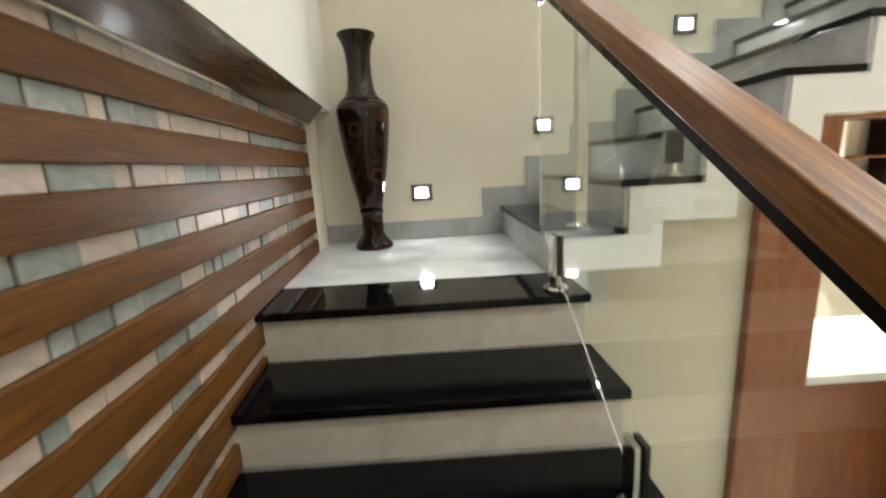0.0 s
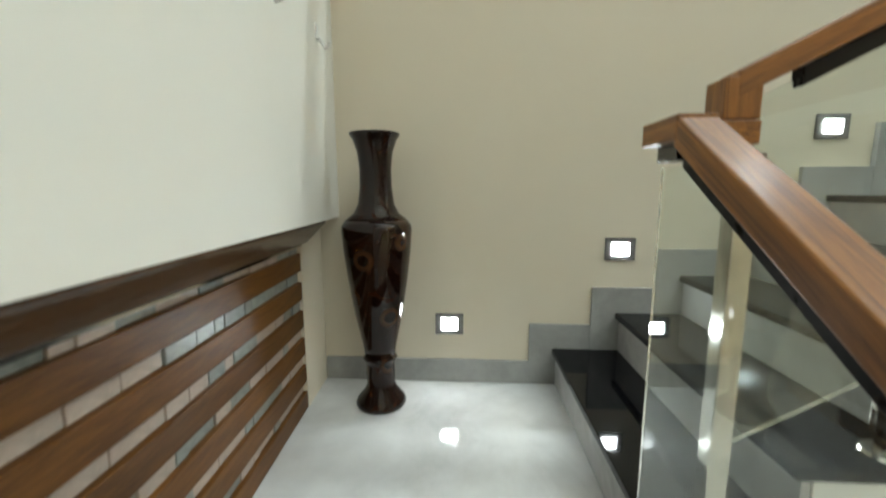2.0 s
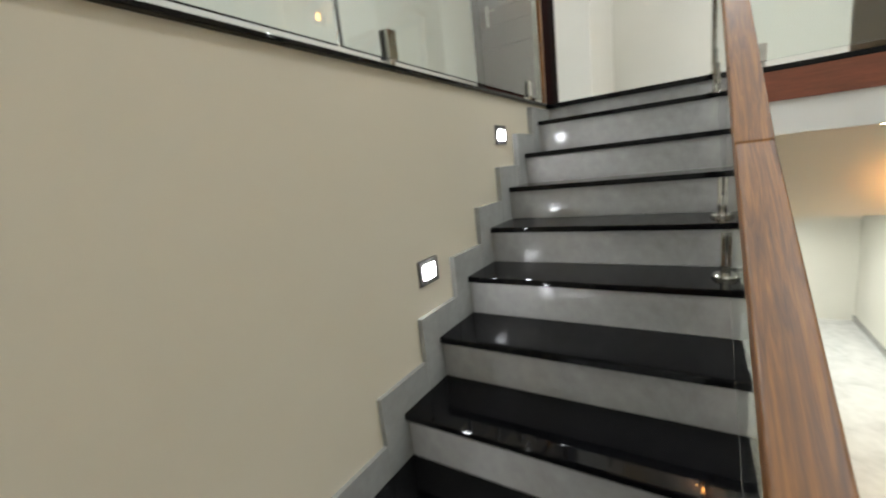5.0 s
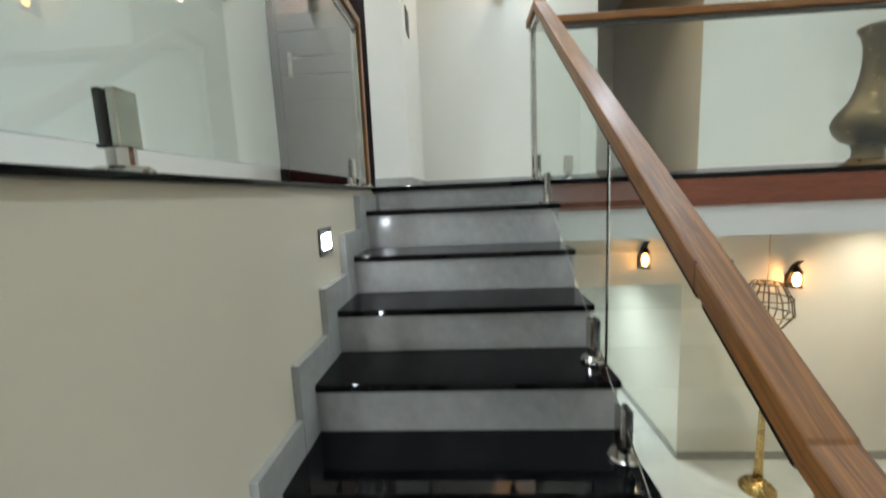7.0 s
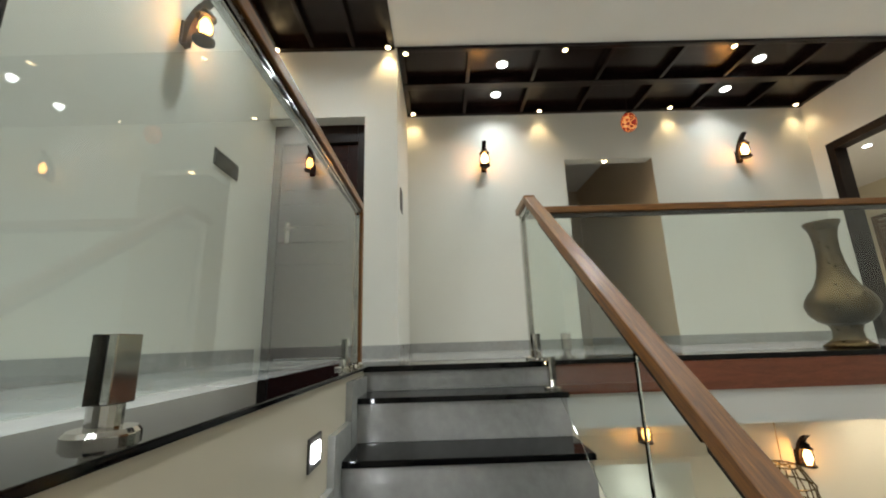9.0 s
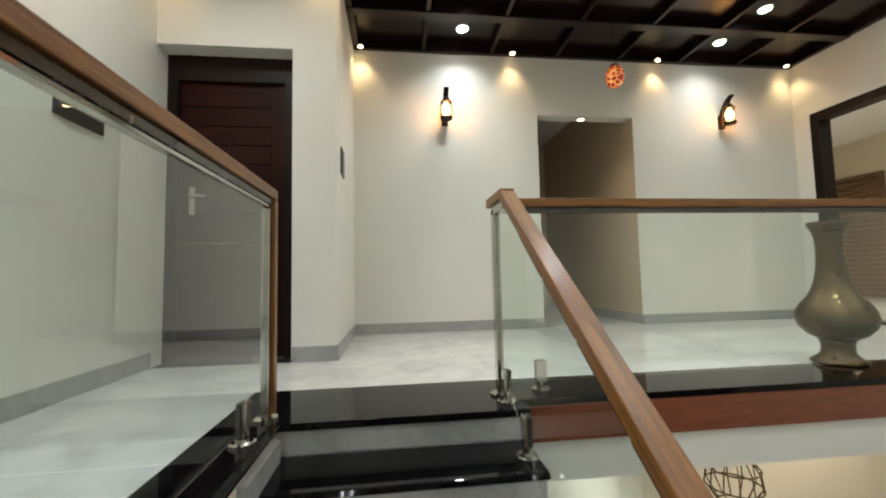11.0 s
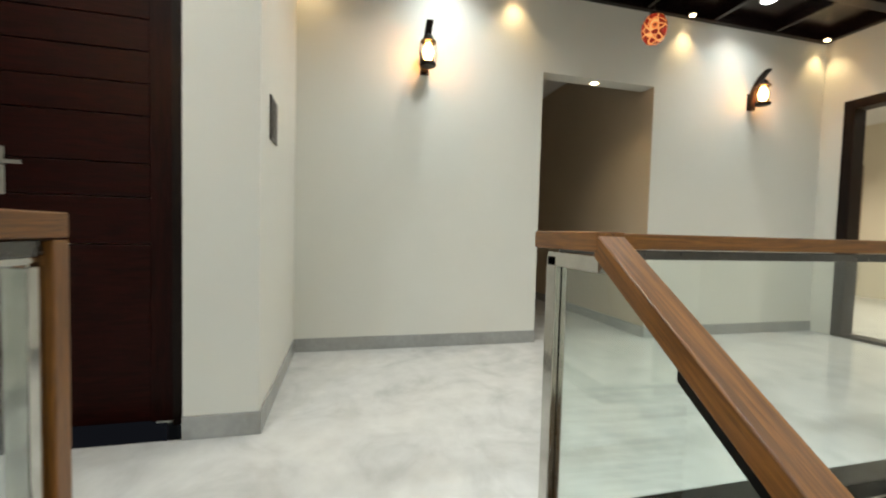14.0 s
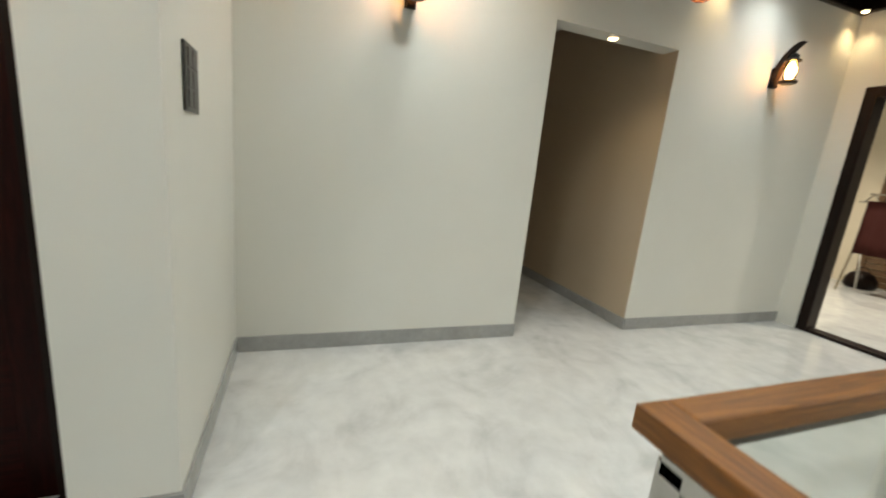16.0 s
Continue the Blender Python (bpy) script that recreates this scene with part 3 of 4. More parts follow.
def downlight(x, y, z, r=0.05, watts=14, colour=COOL, glow=None, spread=None):
    t = thing("ceiling_downlight", "round recessed ceiling downlight switched on", "downlight", "ceiling downlights", at=(x, y, z))
    part("rim", lathe(bmesh.new(), [(r * 1.25, -0.008), (r * 1.3, 0.0)], 28), PLASTIC, t)
    part("lens", lathe(bmesh.new(), [(r, -0.012), (r, -0.0085)], 28), glow or DOWNGLOW, t, "glowing lens")
    lamp("downlight_lamp", "SPOT", pose(x, y, z - 0.03), watts, colour, r * 0.8, spread or 140, 0.9)


HALLX = (4.61, 5.14)
for y in (1.40, -1.36):
    for x in HALLX:
        downlight(x, y, CZ + 0.058, 0.05, (62 if x < 5 else 38) * (1 if y > 0 else 0.75))
for y in (2.40, 0.83, -0.81, -2.40):
    downlight(XF - 0.09, y, CZ - 0.032, 0.022, 13, (1, 0.75, 0.42), SPOTGLOW, 95)
for y in (2.40, 0.83, -0.85):
    downlight(4.30, y, CZ - 0.032, 0.022, 12, (1, 0.75, 0.42), SPOTGLOW, 95)
for x, w in ((-1.335, 62), (0.157, 64), (1.65, 68), (3.142, 84)):
    downlight(x, 3.085, CZ + 0.058, 0.05, w, COOL, None, 165)
for x, y in ((4.21, 2.56), (4.21, 3.62)):
    downlight(x, y, CZ - 0.032, 0.022, 16, (1, 0.75, 0.42), SPOTGLOW, 95)
for x, w in ((0.9, 75), (2.2, 100), (3.5, 45)):
    for y in (0.6, -1.9):
        downlight(x, y, CZ, 0.05, w * (0.9 if y > 0 else 0.9))
downlight(XF + 0.07, 0.03, OPZ, 0.03, 12, (1, 0.82, 0.55), SPOTGLOW, 130)
for x, y in ((4.2, -1.2), (4.9, -2.4), (4.2, 0.6)):
    downlight(x, y, C0, 0.05, 84, (1, 0.86, 0.64), SPOTGLOW)
downlight(6.8, 0.6, 0.9, 0.05, 260, (0.95, 1.0, 0.95))
downlight(2.6, 3.2, 0.95, 0.05, 420, (1, 0.92, 0.8))


def sconce(m):
    t = thing("wall_lantern", "black lantern wall lamp on a curved dark wooden bracket, lit warm", "wall lamp", "wall lanterns")
    t.matrix_world = m @ Matrix.Scale(1.12, 4)
    left, right = [], []
    for i in range(13):
        a = radians(-5 + 75 * i / 12)
        x, z, w = 0.02 + 0.20 * (1 - math.cos(a)), -0.115 + 0.285 * math.sin(a), 0.015 + 0.006 * math.sin(math.pi * i / 12)
        left.append((x - w, z))
        right.append((x + w, z))
    bm = prism(bmesh.new(), left + right[::-1], "y", -0.022, 0.022)
    part("bracket", bm, BLACKWOOD, t)
    part("wall_plate", boxes((0.0, 0.012, -0.03, 0.03, -0.14, 0.0), bevel=0.002), BLACKWOOD, t)
    part("cap", lathe(bmesh.new(), [(0.012, 0.085), (0.03, 0.07), (0.032, 0.05), (0.052, 0.036), (0.05, 0.03)], 24, 0.115, 0, 0), BLACK, t)
    part("chimney", lathe(bmesh.new(), [(0.026, 0.03), (0.036, 0.0), (0.044, -0.04), (0.04, -0.08), (0.03, -0.095)], 24, 0.115, 0, 0), CHIMNEY, t, "clear lantern glass", True).visible_shadow = False
    part("tank", lathe(bmesh.new(), [(0.04, -0.096), (0.056, -0.105), (0.056, -0.118), (0.045, -0.125)], 24, 0.115, 0, 0), BLACK, t)
    part("bulb", lathe(bmesh.new(), [(0.006, 0.015), (0.018, -0.01), (0.022, -0.04), (0.014, -0.075), (0.008, -0.09)], 16, 0.115, 0, 0), BULB, t, "glowing warm bulb", True)
    for s in (-1, 1):
        part("guard_wire", tube(bmesh.new(), [(0.115, s * 0.05, 0.034), (0.115, s * 0.056, -0.04), (0.115, s * 0.05, -0.105)], 0.003, 6), BLACK, t)
    return t


def facing(x, y, z, turn):
    return pose(x, y, z, 0, 0, turn)


sconce(facing(XF, 1.55, 4.065, 180))
sconce(facing(XF, -1.60, 4.095, 180))
sconce(facing(3.02, YC, 3.88, -90))
sconce(facing(XF, 0.05, 0.97, 180))
sconce(facing(XF, -1.56, 0.70, 180))

# switch plate, vent, small fittings
t = thing("switch_plate", "dark grey modular switch plate on the wall", "switch plate", at=(4.545, YS, 3.24))
part("plate", boxes((-0.085, 0.085, -0.01, 0.0, -0.105, 0.105), bevel=0.003), DARKPLATE, t)
for i in range(3):
    for j in range(2):
        part("rocker", boxes((-0.058 + 0.06 * j, -0.004 + 0.06 * j, -0.0135, -0.0105, -0.09 + 0.062 * i, -0.034 + 0.062 * i), bevel=0.002), GREYPLATE, t)
t = thing("wall_vent", "dark rectangular louvred vent on the corridor wall", "vent", at=(3.62, YC, 3.215))
part("frame", boxes((-0.16, 0.16, -0.012, 0.0, -0.06, 0.06), bevel=0.002), DARKPLATE, t)
for i in range(5):
    part("slat", boxes((-0.145, 0.145, -0.018, -0.0125, -0.048 + 0.02 * i, -0.036 + 0.02 * i)), GREYPLATE, t)

# dark recessed door
DX = 4.42
door = tagged(new("door_1"), "dark mahogany door with horizontal grooves in a deep recess", "door", kind="structure")
part("frame", boxes((DX - 0.02, DX + 0.1, 2.785, 2.87, F2 + 0.001, 3.974), (DX - 0.02, DX + 0.1, YC - 0.07, YC, F2 + 0.001, 3.974), (DX - 0.02, DX + 0.1, 2.871, YC - 0.071, 3.79, 3.974), bevel=0.004), BLACKWOOD, door)
zs = [F2 + 0.01, 2.62, 2.83, 2.98, 3.19, 3.33, 3.47, 3.61, 3.79]
for a, c in zip(zs, zs[1:]):
    part("door_panel", boxes((DX + 0.02, DX + 0.06, 2.97, YC - 0.071, a + 0.002, c - 0.002), bevel=0.003), MAHOGH, door)
part("stile", boxes((DX + 0.015, DX + 0.06, 2.872, 2.968, F2 + 0.01, 3.789), bevel=0.003), MAHOG, door)
h = part("door_handle", boxes((DX + 0.008, DX + 0.02, 3.49, 3.53, 2.82, 3.02), bevel=0.003), STEEL, door, "steel lever handle")
part("lever", tube(bmesh.new(), [(DX + 0.01, 3.51, 2.95), (DX - 0.045, 3.51, 2.95), (DX - 0.05, 3.49, 2.95), (DX - 0.05, 3.39, 2.95)], 0.009), STEEL, h)

# framed wide opening beside the hall
frm = tagged(new("window_1"), "black-brown timber frame of the wide doorless opening", "window", kind="structure")
part("window_frame", boxes((WX1 - 0.09, WX1, YR - 0.14, YR + 0.012, F2 + 0.001, WZ), bevel=0.004), BLACKWOOD, frm)
part("window_frame", boxes((WX0, WX0 + 0.09, YR - 0.14, YR + 0.012, F2 + 0.001, WZ), bevel=0.004), BLACKWOOD, frm)
part("window_frame", boxes((WX0 + 0.091, WX1 - 0.091, YR - 0.14, YR + 0.012, WZ - 0.09, WZ), bevel=0.004), BLACKWOOD, frm)
part("window_sill", boxes((WX0 + 0.091, WX1 - 0.091, YR - 0.14, YR + 0.012, F2 + 0.001, F2 + 0.03), bevel=0.004), BLACKWOOD, frm)
SY = -6.4
structure("wall_side_room", boxes((1.6, 8.5, SY - 0.15, SY, F2, CZ + 0.1), (8.5, 8.65, SY - 0.15, YR - 0.15, F2, CZ + 0.1), (1.45, 1.6, SY - 0.15, YR - 0.15, F2, CZ + 0.1), (XF + 0.15, 8.5, YR - 0.30, YR - 0.15, F2, CZ + 0.1)), CREAM, "cream wall of the side room", "wall")
structure("floor_side_room", boxes((1.6, 8.5, SY, YR - 0.15, F2 - 0.15, F2)), TILE, "polished marble floor of the side room", "floor")
structure("ceiling_side_room", boxes((1.6, 8.5, SY, YR - 0.15, CZ - 0.02, CZ + 0.1)), WHITE, "white ceiling of the side room", "ceiling")
for x, y in ((4.4, -4.3), (6.6, -4.6)):
    downlight(x, y, CZ - 0.02, 0.05, 330, NEUTRAL)
d3 = tagged(new("door_3"), "brown louvred timber door in the side room", "door", kind="structure")
part("frame", boxes((5.55, 5.63, SY, SY + 0.05, F2 + 0.001, 4.05), (6.55, 6.63, SY, SY + 0.05, F2 + 0.001, 4.05), (5.631, 6.549, SY, SY + 0.05, 3.97, 4.05), bevel=0.004), LOUVRE, d3)
for k in range(24):
    part("louvre", boxes((5.632, 6.548, SY, SY + 0.03, F2 + 0.02 + 0.0895 * k, F2 + 0.10 + 0.0895 * k), bevel=0.006), LOUVRE, d3)
d4 = tagged(new("door_4"), "brown louvred timber door beside a plain wall in the side room", "door", kind="structure")
part("frame", boxes((7.34, 7.42, SY, SY + 0.05, F2 + 0.001, 4.03), (8.3, 8.38, SY, SY + 0.05, F2 + 0.001, 4.03), (7.421, 8.299, SY, SY + 0.05, 3.95, 4.03), bevel=0.004), LOUVRE, d4)
for k in range(24):
    part("louvre", boxes((7.422, 8.298, SY, SY + 0.03, F2 + 0.02 + 0.0885 * k, F2 + 0.10 + 0.0885 * k), bevel=0.006), LOUVRE, d4)
rack = thing("drying_rack", "chrome drying rack hung with a dark red cloth", "drying rack", at=(5.9, -5.6, F2))
for x in (-0.45, 0.45):
    for y in (-0.25, 0.25):
        part("leg", tube(bmesh.new(), [(x, y, 0), (x, -y * 0.2, 1.3)], 0.012), STEEL, rack)
for y, z in ((-0.2, 1.30), (0.0, 1.42), (0.2, 1.30)):
    part("rail", tube(bmesh.new(), [(-0.5, y, z), (0.5, y, z)], 0.012), STEEL, rack)
part("end_bar", tube(bmesh.new(), [(-0.45, -0.2, 1.3), (-0.45, 0, 1.42), (-0.45, 0.2, 1.3)], 0.012), STEEL, rack)
part("end_bar", tube(bmesh.new(), [(0.45, -0.2, 1.3), (0.45, 0, 1.42), (0.45, 0.2, 1.3)], 0.012), STEEL, rack)
CLOTH = paint("dark_red_cloth", (0.06, 0.012, 0.010), (0.10, 0.02, 0.016), 0.9)
cl = thing("hanging_cloth", "dark red cloth draped over the drying rack", "cloth", at=(5.9, -5.4, F2))
bm = bmesh.new()
cols = []
for i in range(25):
    x = -0.4 + 0.8 * i / 24
    w = 0.02 * math.sin(i * 1.1) + 0.01 * math.sin(i * 2.7)
    cols.append([bm.verts.new((x, 0.02 + w * f, 1.32 - 0.75 * f)) for f in (0, 0.2, 0.4, 0.6, 0.8, 1.0)])
for a, c in zip(cols, cols[1:]):
    for k in range(5):
        bm.faces.new((a[k], c[k], c[k + 1], a[k + 1]))
bmesh.ops.solidify(bm, geom=bm.faces[:], thickness=0.008)
part("cloth_fold", bm, CLOTH, cl, "", True)
bag = thing("black_bag", "slumped black fabric bag on the floor", "bag", at=(6.4, -6.05, F2))
part("bag_body", lathe(bmesh.new(), [(0.16, 0), (0.2, 0.05), (0.19, 0.14), (0.14, 0.22), (0.06, 0.26)], 20), BLACKWOOD, bag, "", True)
part("bag_handle", tube(bmesh.new(), [(-0.08, 0, 0.24), (-0.05, 0, 0.32), (0.05, 0, 0.32), (0.08, 0, 0.24)], 0.01), BLACKWOOD, bag)

# hooks on the stair wall
for y, z in ((2.33, 1.40), (1.90, 1.37)):
    h = thing("wall_hook", "small white plastic hook on the white stair wall", "hook", "wall hooks", at=(XL + (YB - y) * 0.0645, y, z))
    part("plate", boxes((0, 0.006, -0.014, 0.014, -0.01, 0.045), bevel=0.002), PLASTIC, h)
    part("hook_arm", tube(bmesh.new(), [(0.004, 0, 0.0), (0.02, 0, -0.02), (0.03, 0, -0.04), (0.042, 0, -0.035), (0.046, 0, -0.018)], 0.006), PLASTIC, h)

# counter and shelf in the room under the stairs
t = thing("bar_counter", "orange-brown counter with a thick white top", "counter", at=(2.45, 2.27, F0))
part("body", boxes((-0.55, 0.9, -0.28, 0.28, 0.0, 0.82), bevel=0.004), DOORORANGE, t)
part("worktop", boxes((-0.6, 0.95, -0.33, 0.33, 0.8205, 0.87), bevel=0.006), PLASTIC, t, "thick white worktop")
shelf = thing("wall_shelf", "white wall shelf unit with brown boards and dark boxes", "shelf", at=(4.0, 3.9, -0.62))
for x in (-0.36, 0.22, 0.5):
    part("side_panel", boxes((x - 0.012, x + 0.012, -0.26, -0.001, 0.0, 1.4), bevel=0.002), PLASTIC, shelf, "white side panel")
for z, m_ in ((0.012, PLASTIC), (0.42, PLASTIC), (0.64, PLASTIC), (0.91, DOORORANGE), (1.39, PLASTIC)):
    part("shelf_board", boxes((-0.347, 0.207, -0.255, -0.002, z - 0.012, z + 0.012), bevel=0.002), m_, shelf)
for x, z, h in ((0.10, 0.432, 0.17), (0.12, 0.652, 0.21), (0.08, 0.922, 0.28)):
    bx = thing("storage_box", "narrow dark brown box standing on the shelf", "box", "boxes on the shelf", at=(4.0 + x, 3.74, -0.62 + z))
    part("box_body", boxes((-0.055, 0.055, -0.08, 0.08, 0.0005, h), bevel=0.004), BLACKWOOD, bx)
    part("lid", boxes((-0.058, 0.058, -0.083, 0.083, h + 0.0005, h + 0.03), bevel=0.004), BLACKWOOD, bx)

# ---- vases ----
vase = thing("tall_floor_vase", "tall glossy dark brown floor vase with pale flower marks", "vase", at=(-0.262, 2.335, 0))
PROF = [(0.088, 0), (0.092, 0.012), (0.085, 0.03), (0.058, 0.065), (0.050, 0.09), (0.052, 0.13), (0.050, 0.17), (0.054, 0.19), (0.062, 0.197), (0.054, 0.205),
        (0.060, 0.25), (0.085, 0.38), (0.105, 0.52), (0.116, 0.62), (0.121, 0.70), (0.119, 0.72), (0.105, 0.742), (0.078, 0.765), (0.062, 0.80), (0.055, 0.86), (0.054, 0.93),
        (0.060, 0.99), (0.074, 1.035), (0.084, 1.05), (0.085, 1.058), (0.078, 1.058), (0.068, 1.03), (0.05, 0.95)]
PROF = [(r * 1.1, h * 1.004) for r, h in PROF]
VASEMAT, t_, p_ = nodes_of("lacquered_brown_ceramic")
c_ = ramp(t_, noise_of(t_, 11, 7, (1, 1, 0.7), 0.62, 1.4), [(0.36, (0.005, 0.002, 0.0015)), (0.54, (0.012, 0.0038, 0.0018)), (0.76, (0.058, 0.019, 0.006))])
v_ = t_.nodes.new("ShaderNodeTexVoronoi")
v_.inputs["Scale"].default_value = 6
co_ = t_.nodes.new("ShaderNodeTexCoord")
t_.links.new(co_.outputs["Object"], v_.inputs["Vector"])
ring_ = ramp(t_, v_.outputs["Distance"], [(0.0, (0.0, 0.0, 0.0)), (0.13, (0, 0, 0)), (0.17, (0.5, 0.5, 0.2)), (0.22, (0.3, 0.3, 0.3)), (0.27, (0, 0, 0))])
c_ = mixed(t_, c_, (0.10, 0.05, 0.022), ring_)
t_.links.new(c_, p_.inputs["Base Color"])
p_.inputs["Roughness"].default_value, p_.inputs["Coat Weight"].default_value, p_.inputs["Coat Roughness"].default_value = 0.06, 0.0, 0.05
p_.inputs["Specular IOR Level"].default_value = 0.4
for n_, a_, b_ in (("foot", 0, 10), ("vase_body", 9, 17), ("neck", 16, 28)):
    part(n_, lathe(bmesh.new(), PROF[a_:b_], 48), VASEMAT, vase, "", True)

v2 = thing("bronze_vase", "engraved bronze vase on the gallery edge behind the glass", "vase", at=(3.525, -0.475, F2 + 0.002))
V2 = [(0.075, 0.13), (0.12, 0.155), (0.155, 0.20), (0.167, 0.25), (0.16, 0.285), (0.14, 0.325), (0.105, 0.37), (0.078, 0.44), (0.064, 0.52), (0.057, 0.60), (0.060, 0.68), (0.070, 0.735), (0.088, 0.77), (0.090, 0.785), (0.085, 0.78), (0.06, 0.70)]
part("vase_body", lathe(bmesh.new(), [(r * 1.11, h * 1.05) for r, h in V2], 48), BRONZE, v2, "", True)
FOOT2 = [(0.115, 0.0), (0.118, 0.012), (0.092, 0.03), (0.070, 0.055), (0.066, 0.10), (0.078, 0.132)]
part("foot", lathe(bmesh.new(), [(r * 1.11, h * 1.05) for r, h in FOOT2], 40), BRONZE, v2, "", True)

# ---- lower hall things ----
t = thing("brass_floor_stand", "polished brass floor stand with a stepped base and shallow dish", "floor stand", at=(4.96, -1.03, F0))
part("base", lathe(bmesh.new(), [(0.17, 0), (0.17, 0.03), (0.14, 0.05), (0.13, 0.08), (0.08, 0.10), (0.05, 0.13)], 32), BRASS, t, "", True)
part("pole", lathe(bmesh.new(), [(0.05, 0.13), (0.04, 0.3), (0.032, 0.7), (0.028, 1.12), (0.04, 1.2), (0.055, 1.225), (0.03, 1.25)], 24), BRASS, t, "", True)
part("dish", lathe(bmesh.new(), [(0.03, 1.251), (0.10, 1.262), (0.17, 1.29), (0.205, 1.325), (0.205, 1.335), (0.165, 1.305), (0.05, 1.28)], 36), BRASS, t, "shallow brass dish", True)
t = thing("cage_pendant", "dark bronze filigree cage pendant hanging on a thin rod", "pendant lamp", at=(4.75, -0.83, 0.78))
part("rod", tube(bmesh.new(), [(0, 0, 0.0), (0, 0, C0 - 0.78)], 0.004, 6), BRASS, t)
for k in range(12):
    a = 2 * math.pi * k / 12
    part("wire", tube(bmesh.new(), [(0.12 * math.cos(a), 0.12 * math.sin(a), -0.01), (0.2 * math.cos(a), 0.2 * math.sin(a), -0.15), (0.22 * math.cos(a), 0.22 * math.sin(a), -0.3), (0.12 * math.cos(a), 0.12 * math.sin(a), -0.45)], 0.006, 6), BRONZE, t)
for r, z in ((0.12, -0.01), (0.205, -0.15), (0.22, -0.3), (0.12, -0.45)):
    part("hoop", tube(bmesh.new(), [(r * math.cos(2 * math.pi * k / 32), r * math.sin(2 * math.pi * k / 32), z) for k in range(33)], 0.007, 6), BRONZE, t)
part("spoke", tube(bmesh.new(), [(-0.12, 0, -0.01), (0.12, 0, -0.01)], 0.006, 6), BRASS, t)
part("spoke", tube(bmesh.new(), [(0, -0.12, -0.01), (0, 0.12, -0.01)], 0.006, 6), BRASS, t)

# door under the stairs
d2 = tagged(new("door_2"), "orange-brown timber door frame under the stairs", "door", kind="structure")
part("frame", boxes((UX0 - 0.27, UX0 + 0.01, 1.70, 1.88, F0 + 0.001, UZ + 0.08), (UX1 - 0.03, UX1 + 0.06, 1.70, 1.88, F0 + 0.001, UZ + 0.08), (UX0 + 0.011, UX1 - 0.031, 1.70, 1.88, UZ, UZ + 0.08), bevel=0.006), DOORORANGE, d2)

# red mosaic pendant in the hall
t = thing("mosaic_pendant", "round red and amber mosaic glass pendant glowing", "pendant lamp", at=(4.875, 0.0, 4.195))
RED, t_, p_ = nodes_of("red_mosaic_glass")
v_ = t_.nodes.new("ShaderNodeTexVoronoi")
v_.feature = "DISTANCE_TO_EDGE"
v_.inputs["Scale"].default_value = 17
co_ = t_.nodes.new("ShaderNodeTexCoord")
t_.links.new(co_.outputs["Object"], v_.inputs["Vector"])
c_ = ramp(t_, v_.outputs["Distance"], [(0.0, (0.9, 0.42, 0.16)), (0.05, (0.75, 0.2, 0.05)), (0.09, (0.10, 0.008, 0.005)), (0.3, (0.30, 0.02, 0.01))])
t_.links.new(c_, p_.inputs["Base Color"])
t_.links.new(c_, p_.inputs["Emission Color"])
p_.inputs["Emission Strength"].default_value, p_.inputs["Roughness"].default_value = 1.0, 0.2
part("globe", lathe(bmesh.new(), [(0.035, 0.10), (0.06, 0.085), (0.082, 0.04), (0.086, 0.0), (0.078, -0.045), (0.055, -0.085), (0.04, -0.095)], 32), RED, t, "", True)
part("cap", lathe(bmesh.new(), [(0.036, 0.10), (0.036, 0.115), (0.012, 0.13)], 20), BLACK, t)
part("cord", tube(bmesh.new(), [(0, 0, 0.125), (0, 0, CZ - 4.195 - 0.02)], 0.003, 6), BLACK, t)

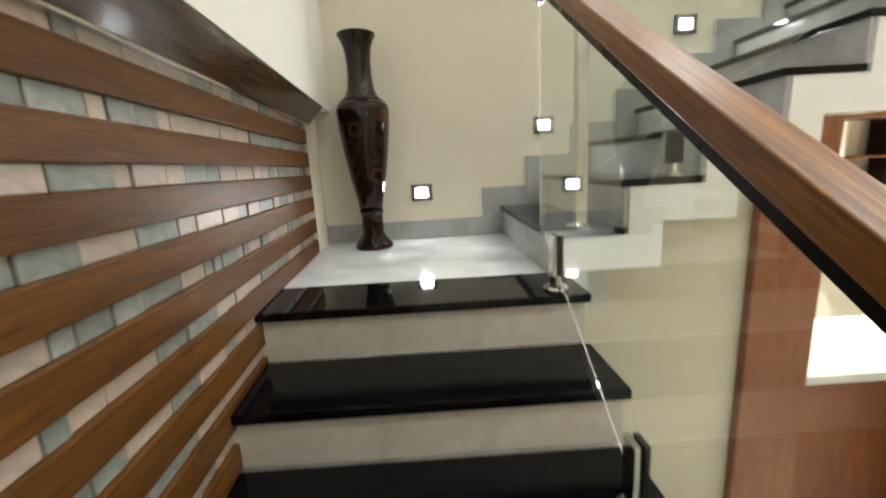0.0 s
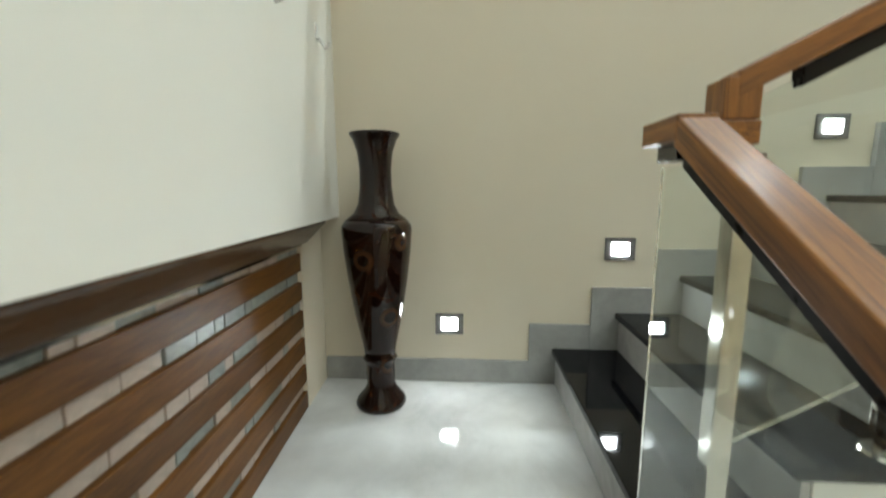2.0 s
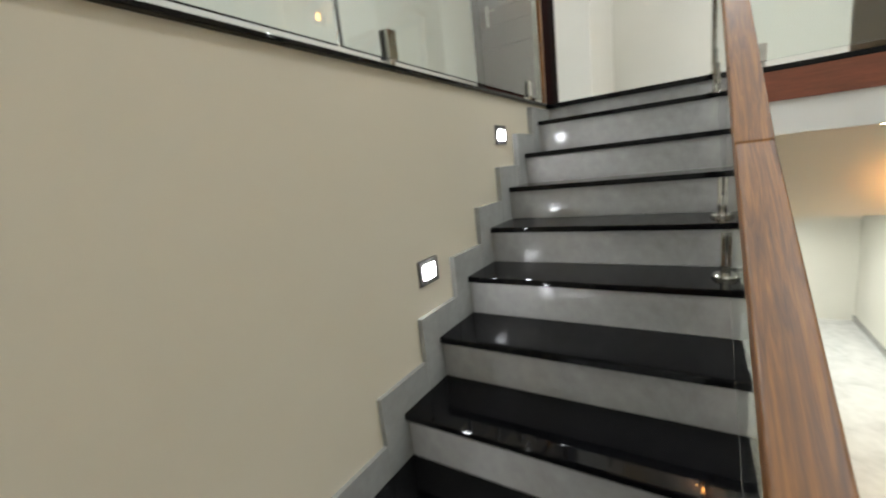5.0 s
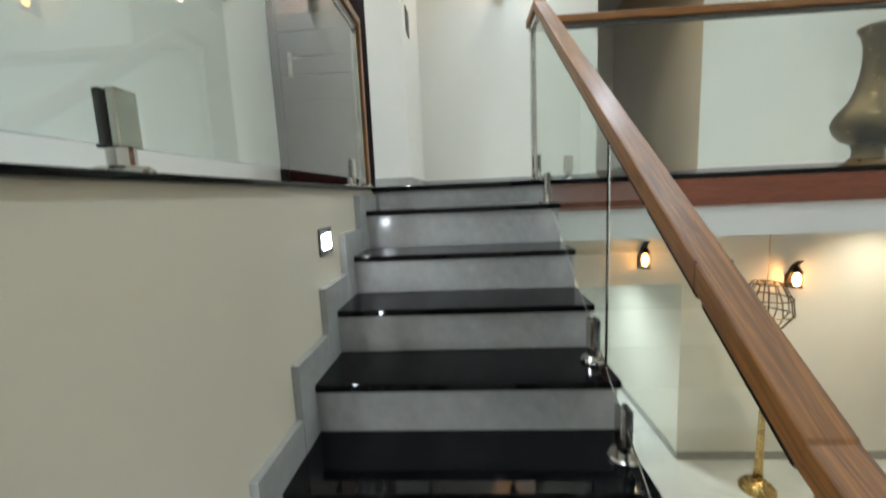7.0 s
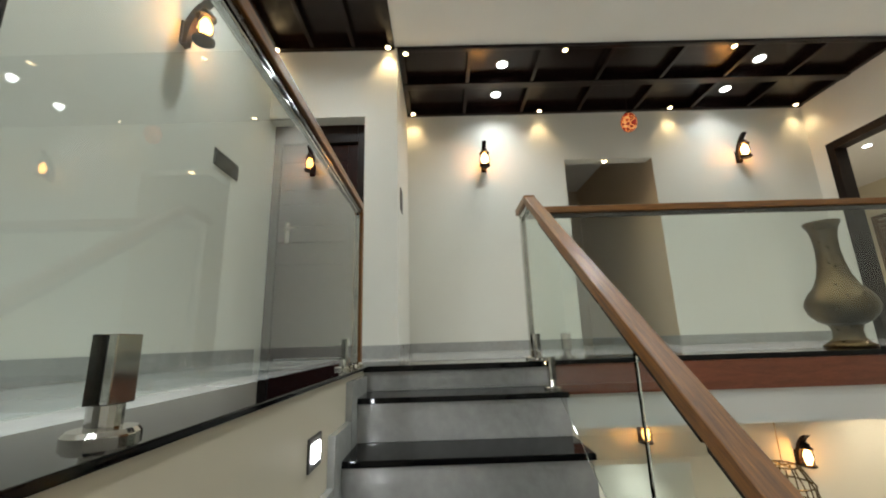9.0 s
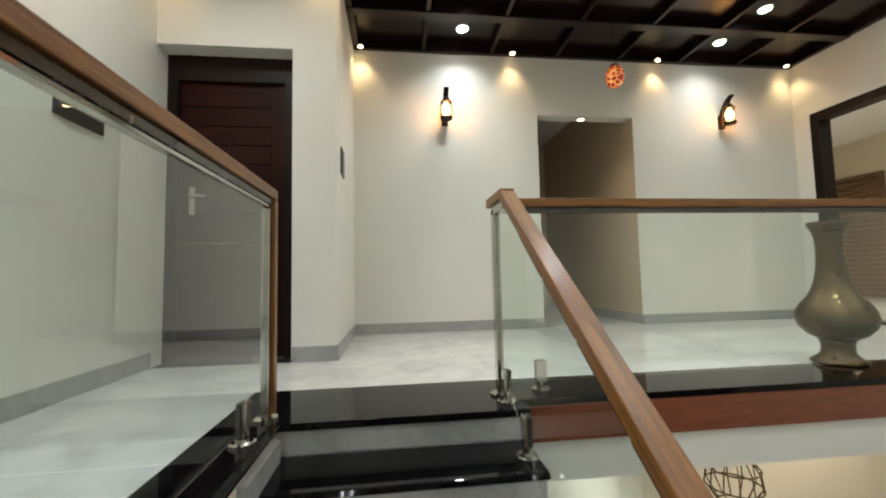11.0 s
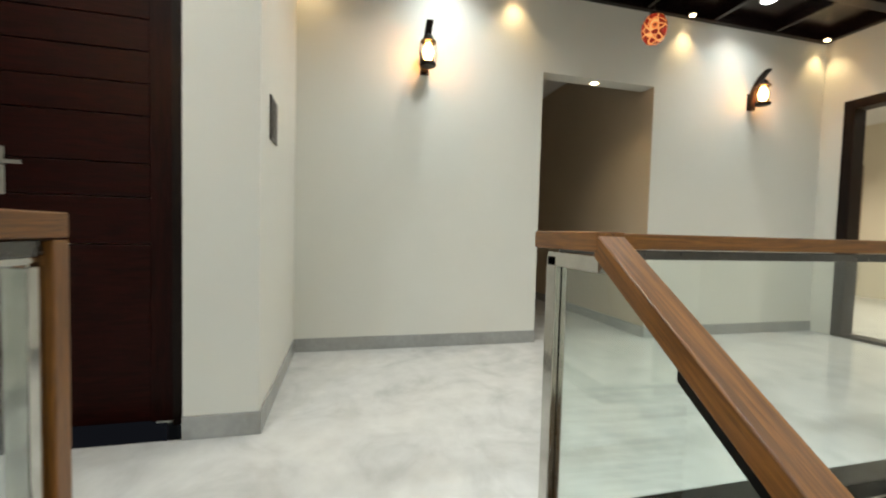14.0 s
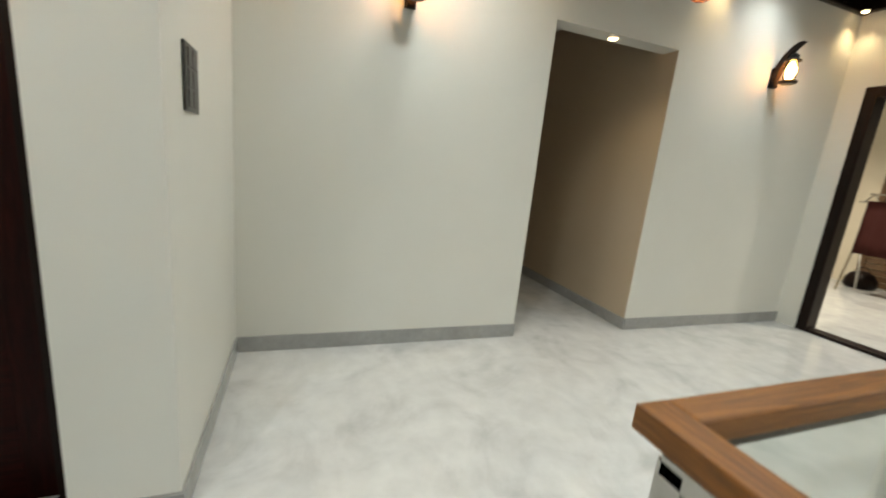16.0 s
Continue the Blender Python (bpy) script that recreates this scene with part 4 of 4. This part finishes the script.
# ---- slatted panel with stone strips, laid last ----
panel = tagged(new("slat_panel"), "horizontal wooden slats with pale stone strips between them on the stair wall", "wall panel", kind="structure")
PITCH, Z0 = 0.110, 0.588
SL = mesh_of("slat", boxes((NICHE - 0.03, NICHE, -3.4, 2.279, -0.0345, 0.0345), bevel=0.003), SLAT)
STONEMAT = stone("pale_pink_grey_stone", [(0.2, (0.34, 0.31, 0.27)), (0.5, (0.54, 0.45, 0.39)), (0.8, (0.62, 0.51, 0.44))], 14, 0.35, 60, vary=0.15)
STONEGREY = stone("grey_green_stone", [(0.2, (0.17, 0.19, 0.18)), (0.5, (0.30, 0.33, 0.31)), (0.8, (0.42, 0.44, 0.42))], 18, 0.35, 60, vary=0.25)
ROUND = wood("polished_brown_moulding", (0.05, 0.026, 0.014), (0.15, 0.085, 0.05), 0.07, (9, 1, 9), 4, 0.0)
arc = [(XL - 0.002, 0.739), (XL - 0.003, 0.733), (XL - 0.010, 0.724), (NICHE + 0.016, 0.664), (NICHE + 0.008, 0.6555)]
part("moulding", prism(bmesh.new(), arc + [(NICHE - 0.03, 0.6555), (NICHE - 0.03, 0.739)], "y", 2.34, -3.4), ROUND, panel, "glossy sloping dark brown moulding")
part("bead", boxes((NICHE - 0.01, NICHE + 0.008, -3.4, 2.279, 0.648, 0.6545)), STEEL, panel, "thin metal bead")
ROWS = 18
for k in range(ROWS):
    shared("slat", SL, panel, pose(0, 0, Z0 - PITCH * k))
rng = random.Random(7)
STONES = [mesh_of("stone", boxes((-0.02, 0.0, -w / 2, w / 2, -0.0205, 0.0205), bevel=0.003), STONEMAT) for w in (0.04, 0.07, 0.10, 0.13)]
STONES += [mesh_of("stone", boxes((-0.02, 0.0, -w / 2, w / 2, -0.0205, 0.0205), bevel=0.003), STONEGREY) for w in (0.04, 0.07, 0.10, 0.13)]
WID = (0.04, 0.07, 0.10, 0.13) * 2
bm = bmesh.new()
for k in range(-1, ROWS - 1):
    y = 2.277
    while y > -2.2:
        i = rng.randrange(8)
        w = WID[i] + 0.003
        d = rng.uniform(0, 0.006)
        if y > -0.2 and k < 14:
            shared("stone", STONES[i], panel, pose(NICHE - 0.016 + d, y - w / 2, Z0 - PITCH * (k + 0.5)))
        else:
            box(bm, NICHE - 0.036 + d, NICHE - 0.016 + d, y - w + 0.003, y, Z0 - PITCH * (k + 0.5) - 0.0205, Z0 - PITCH * (k + 0.5) + 0.0205)
        y -= w
tagged(part("stone_strip", bm, STONEMAT, panel), kind="stuff")
skewed(panel)
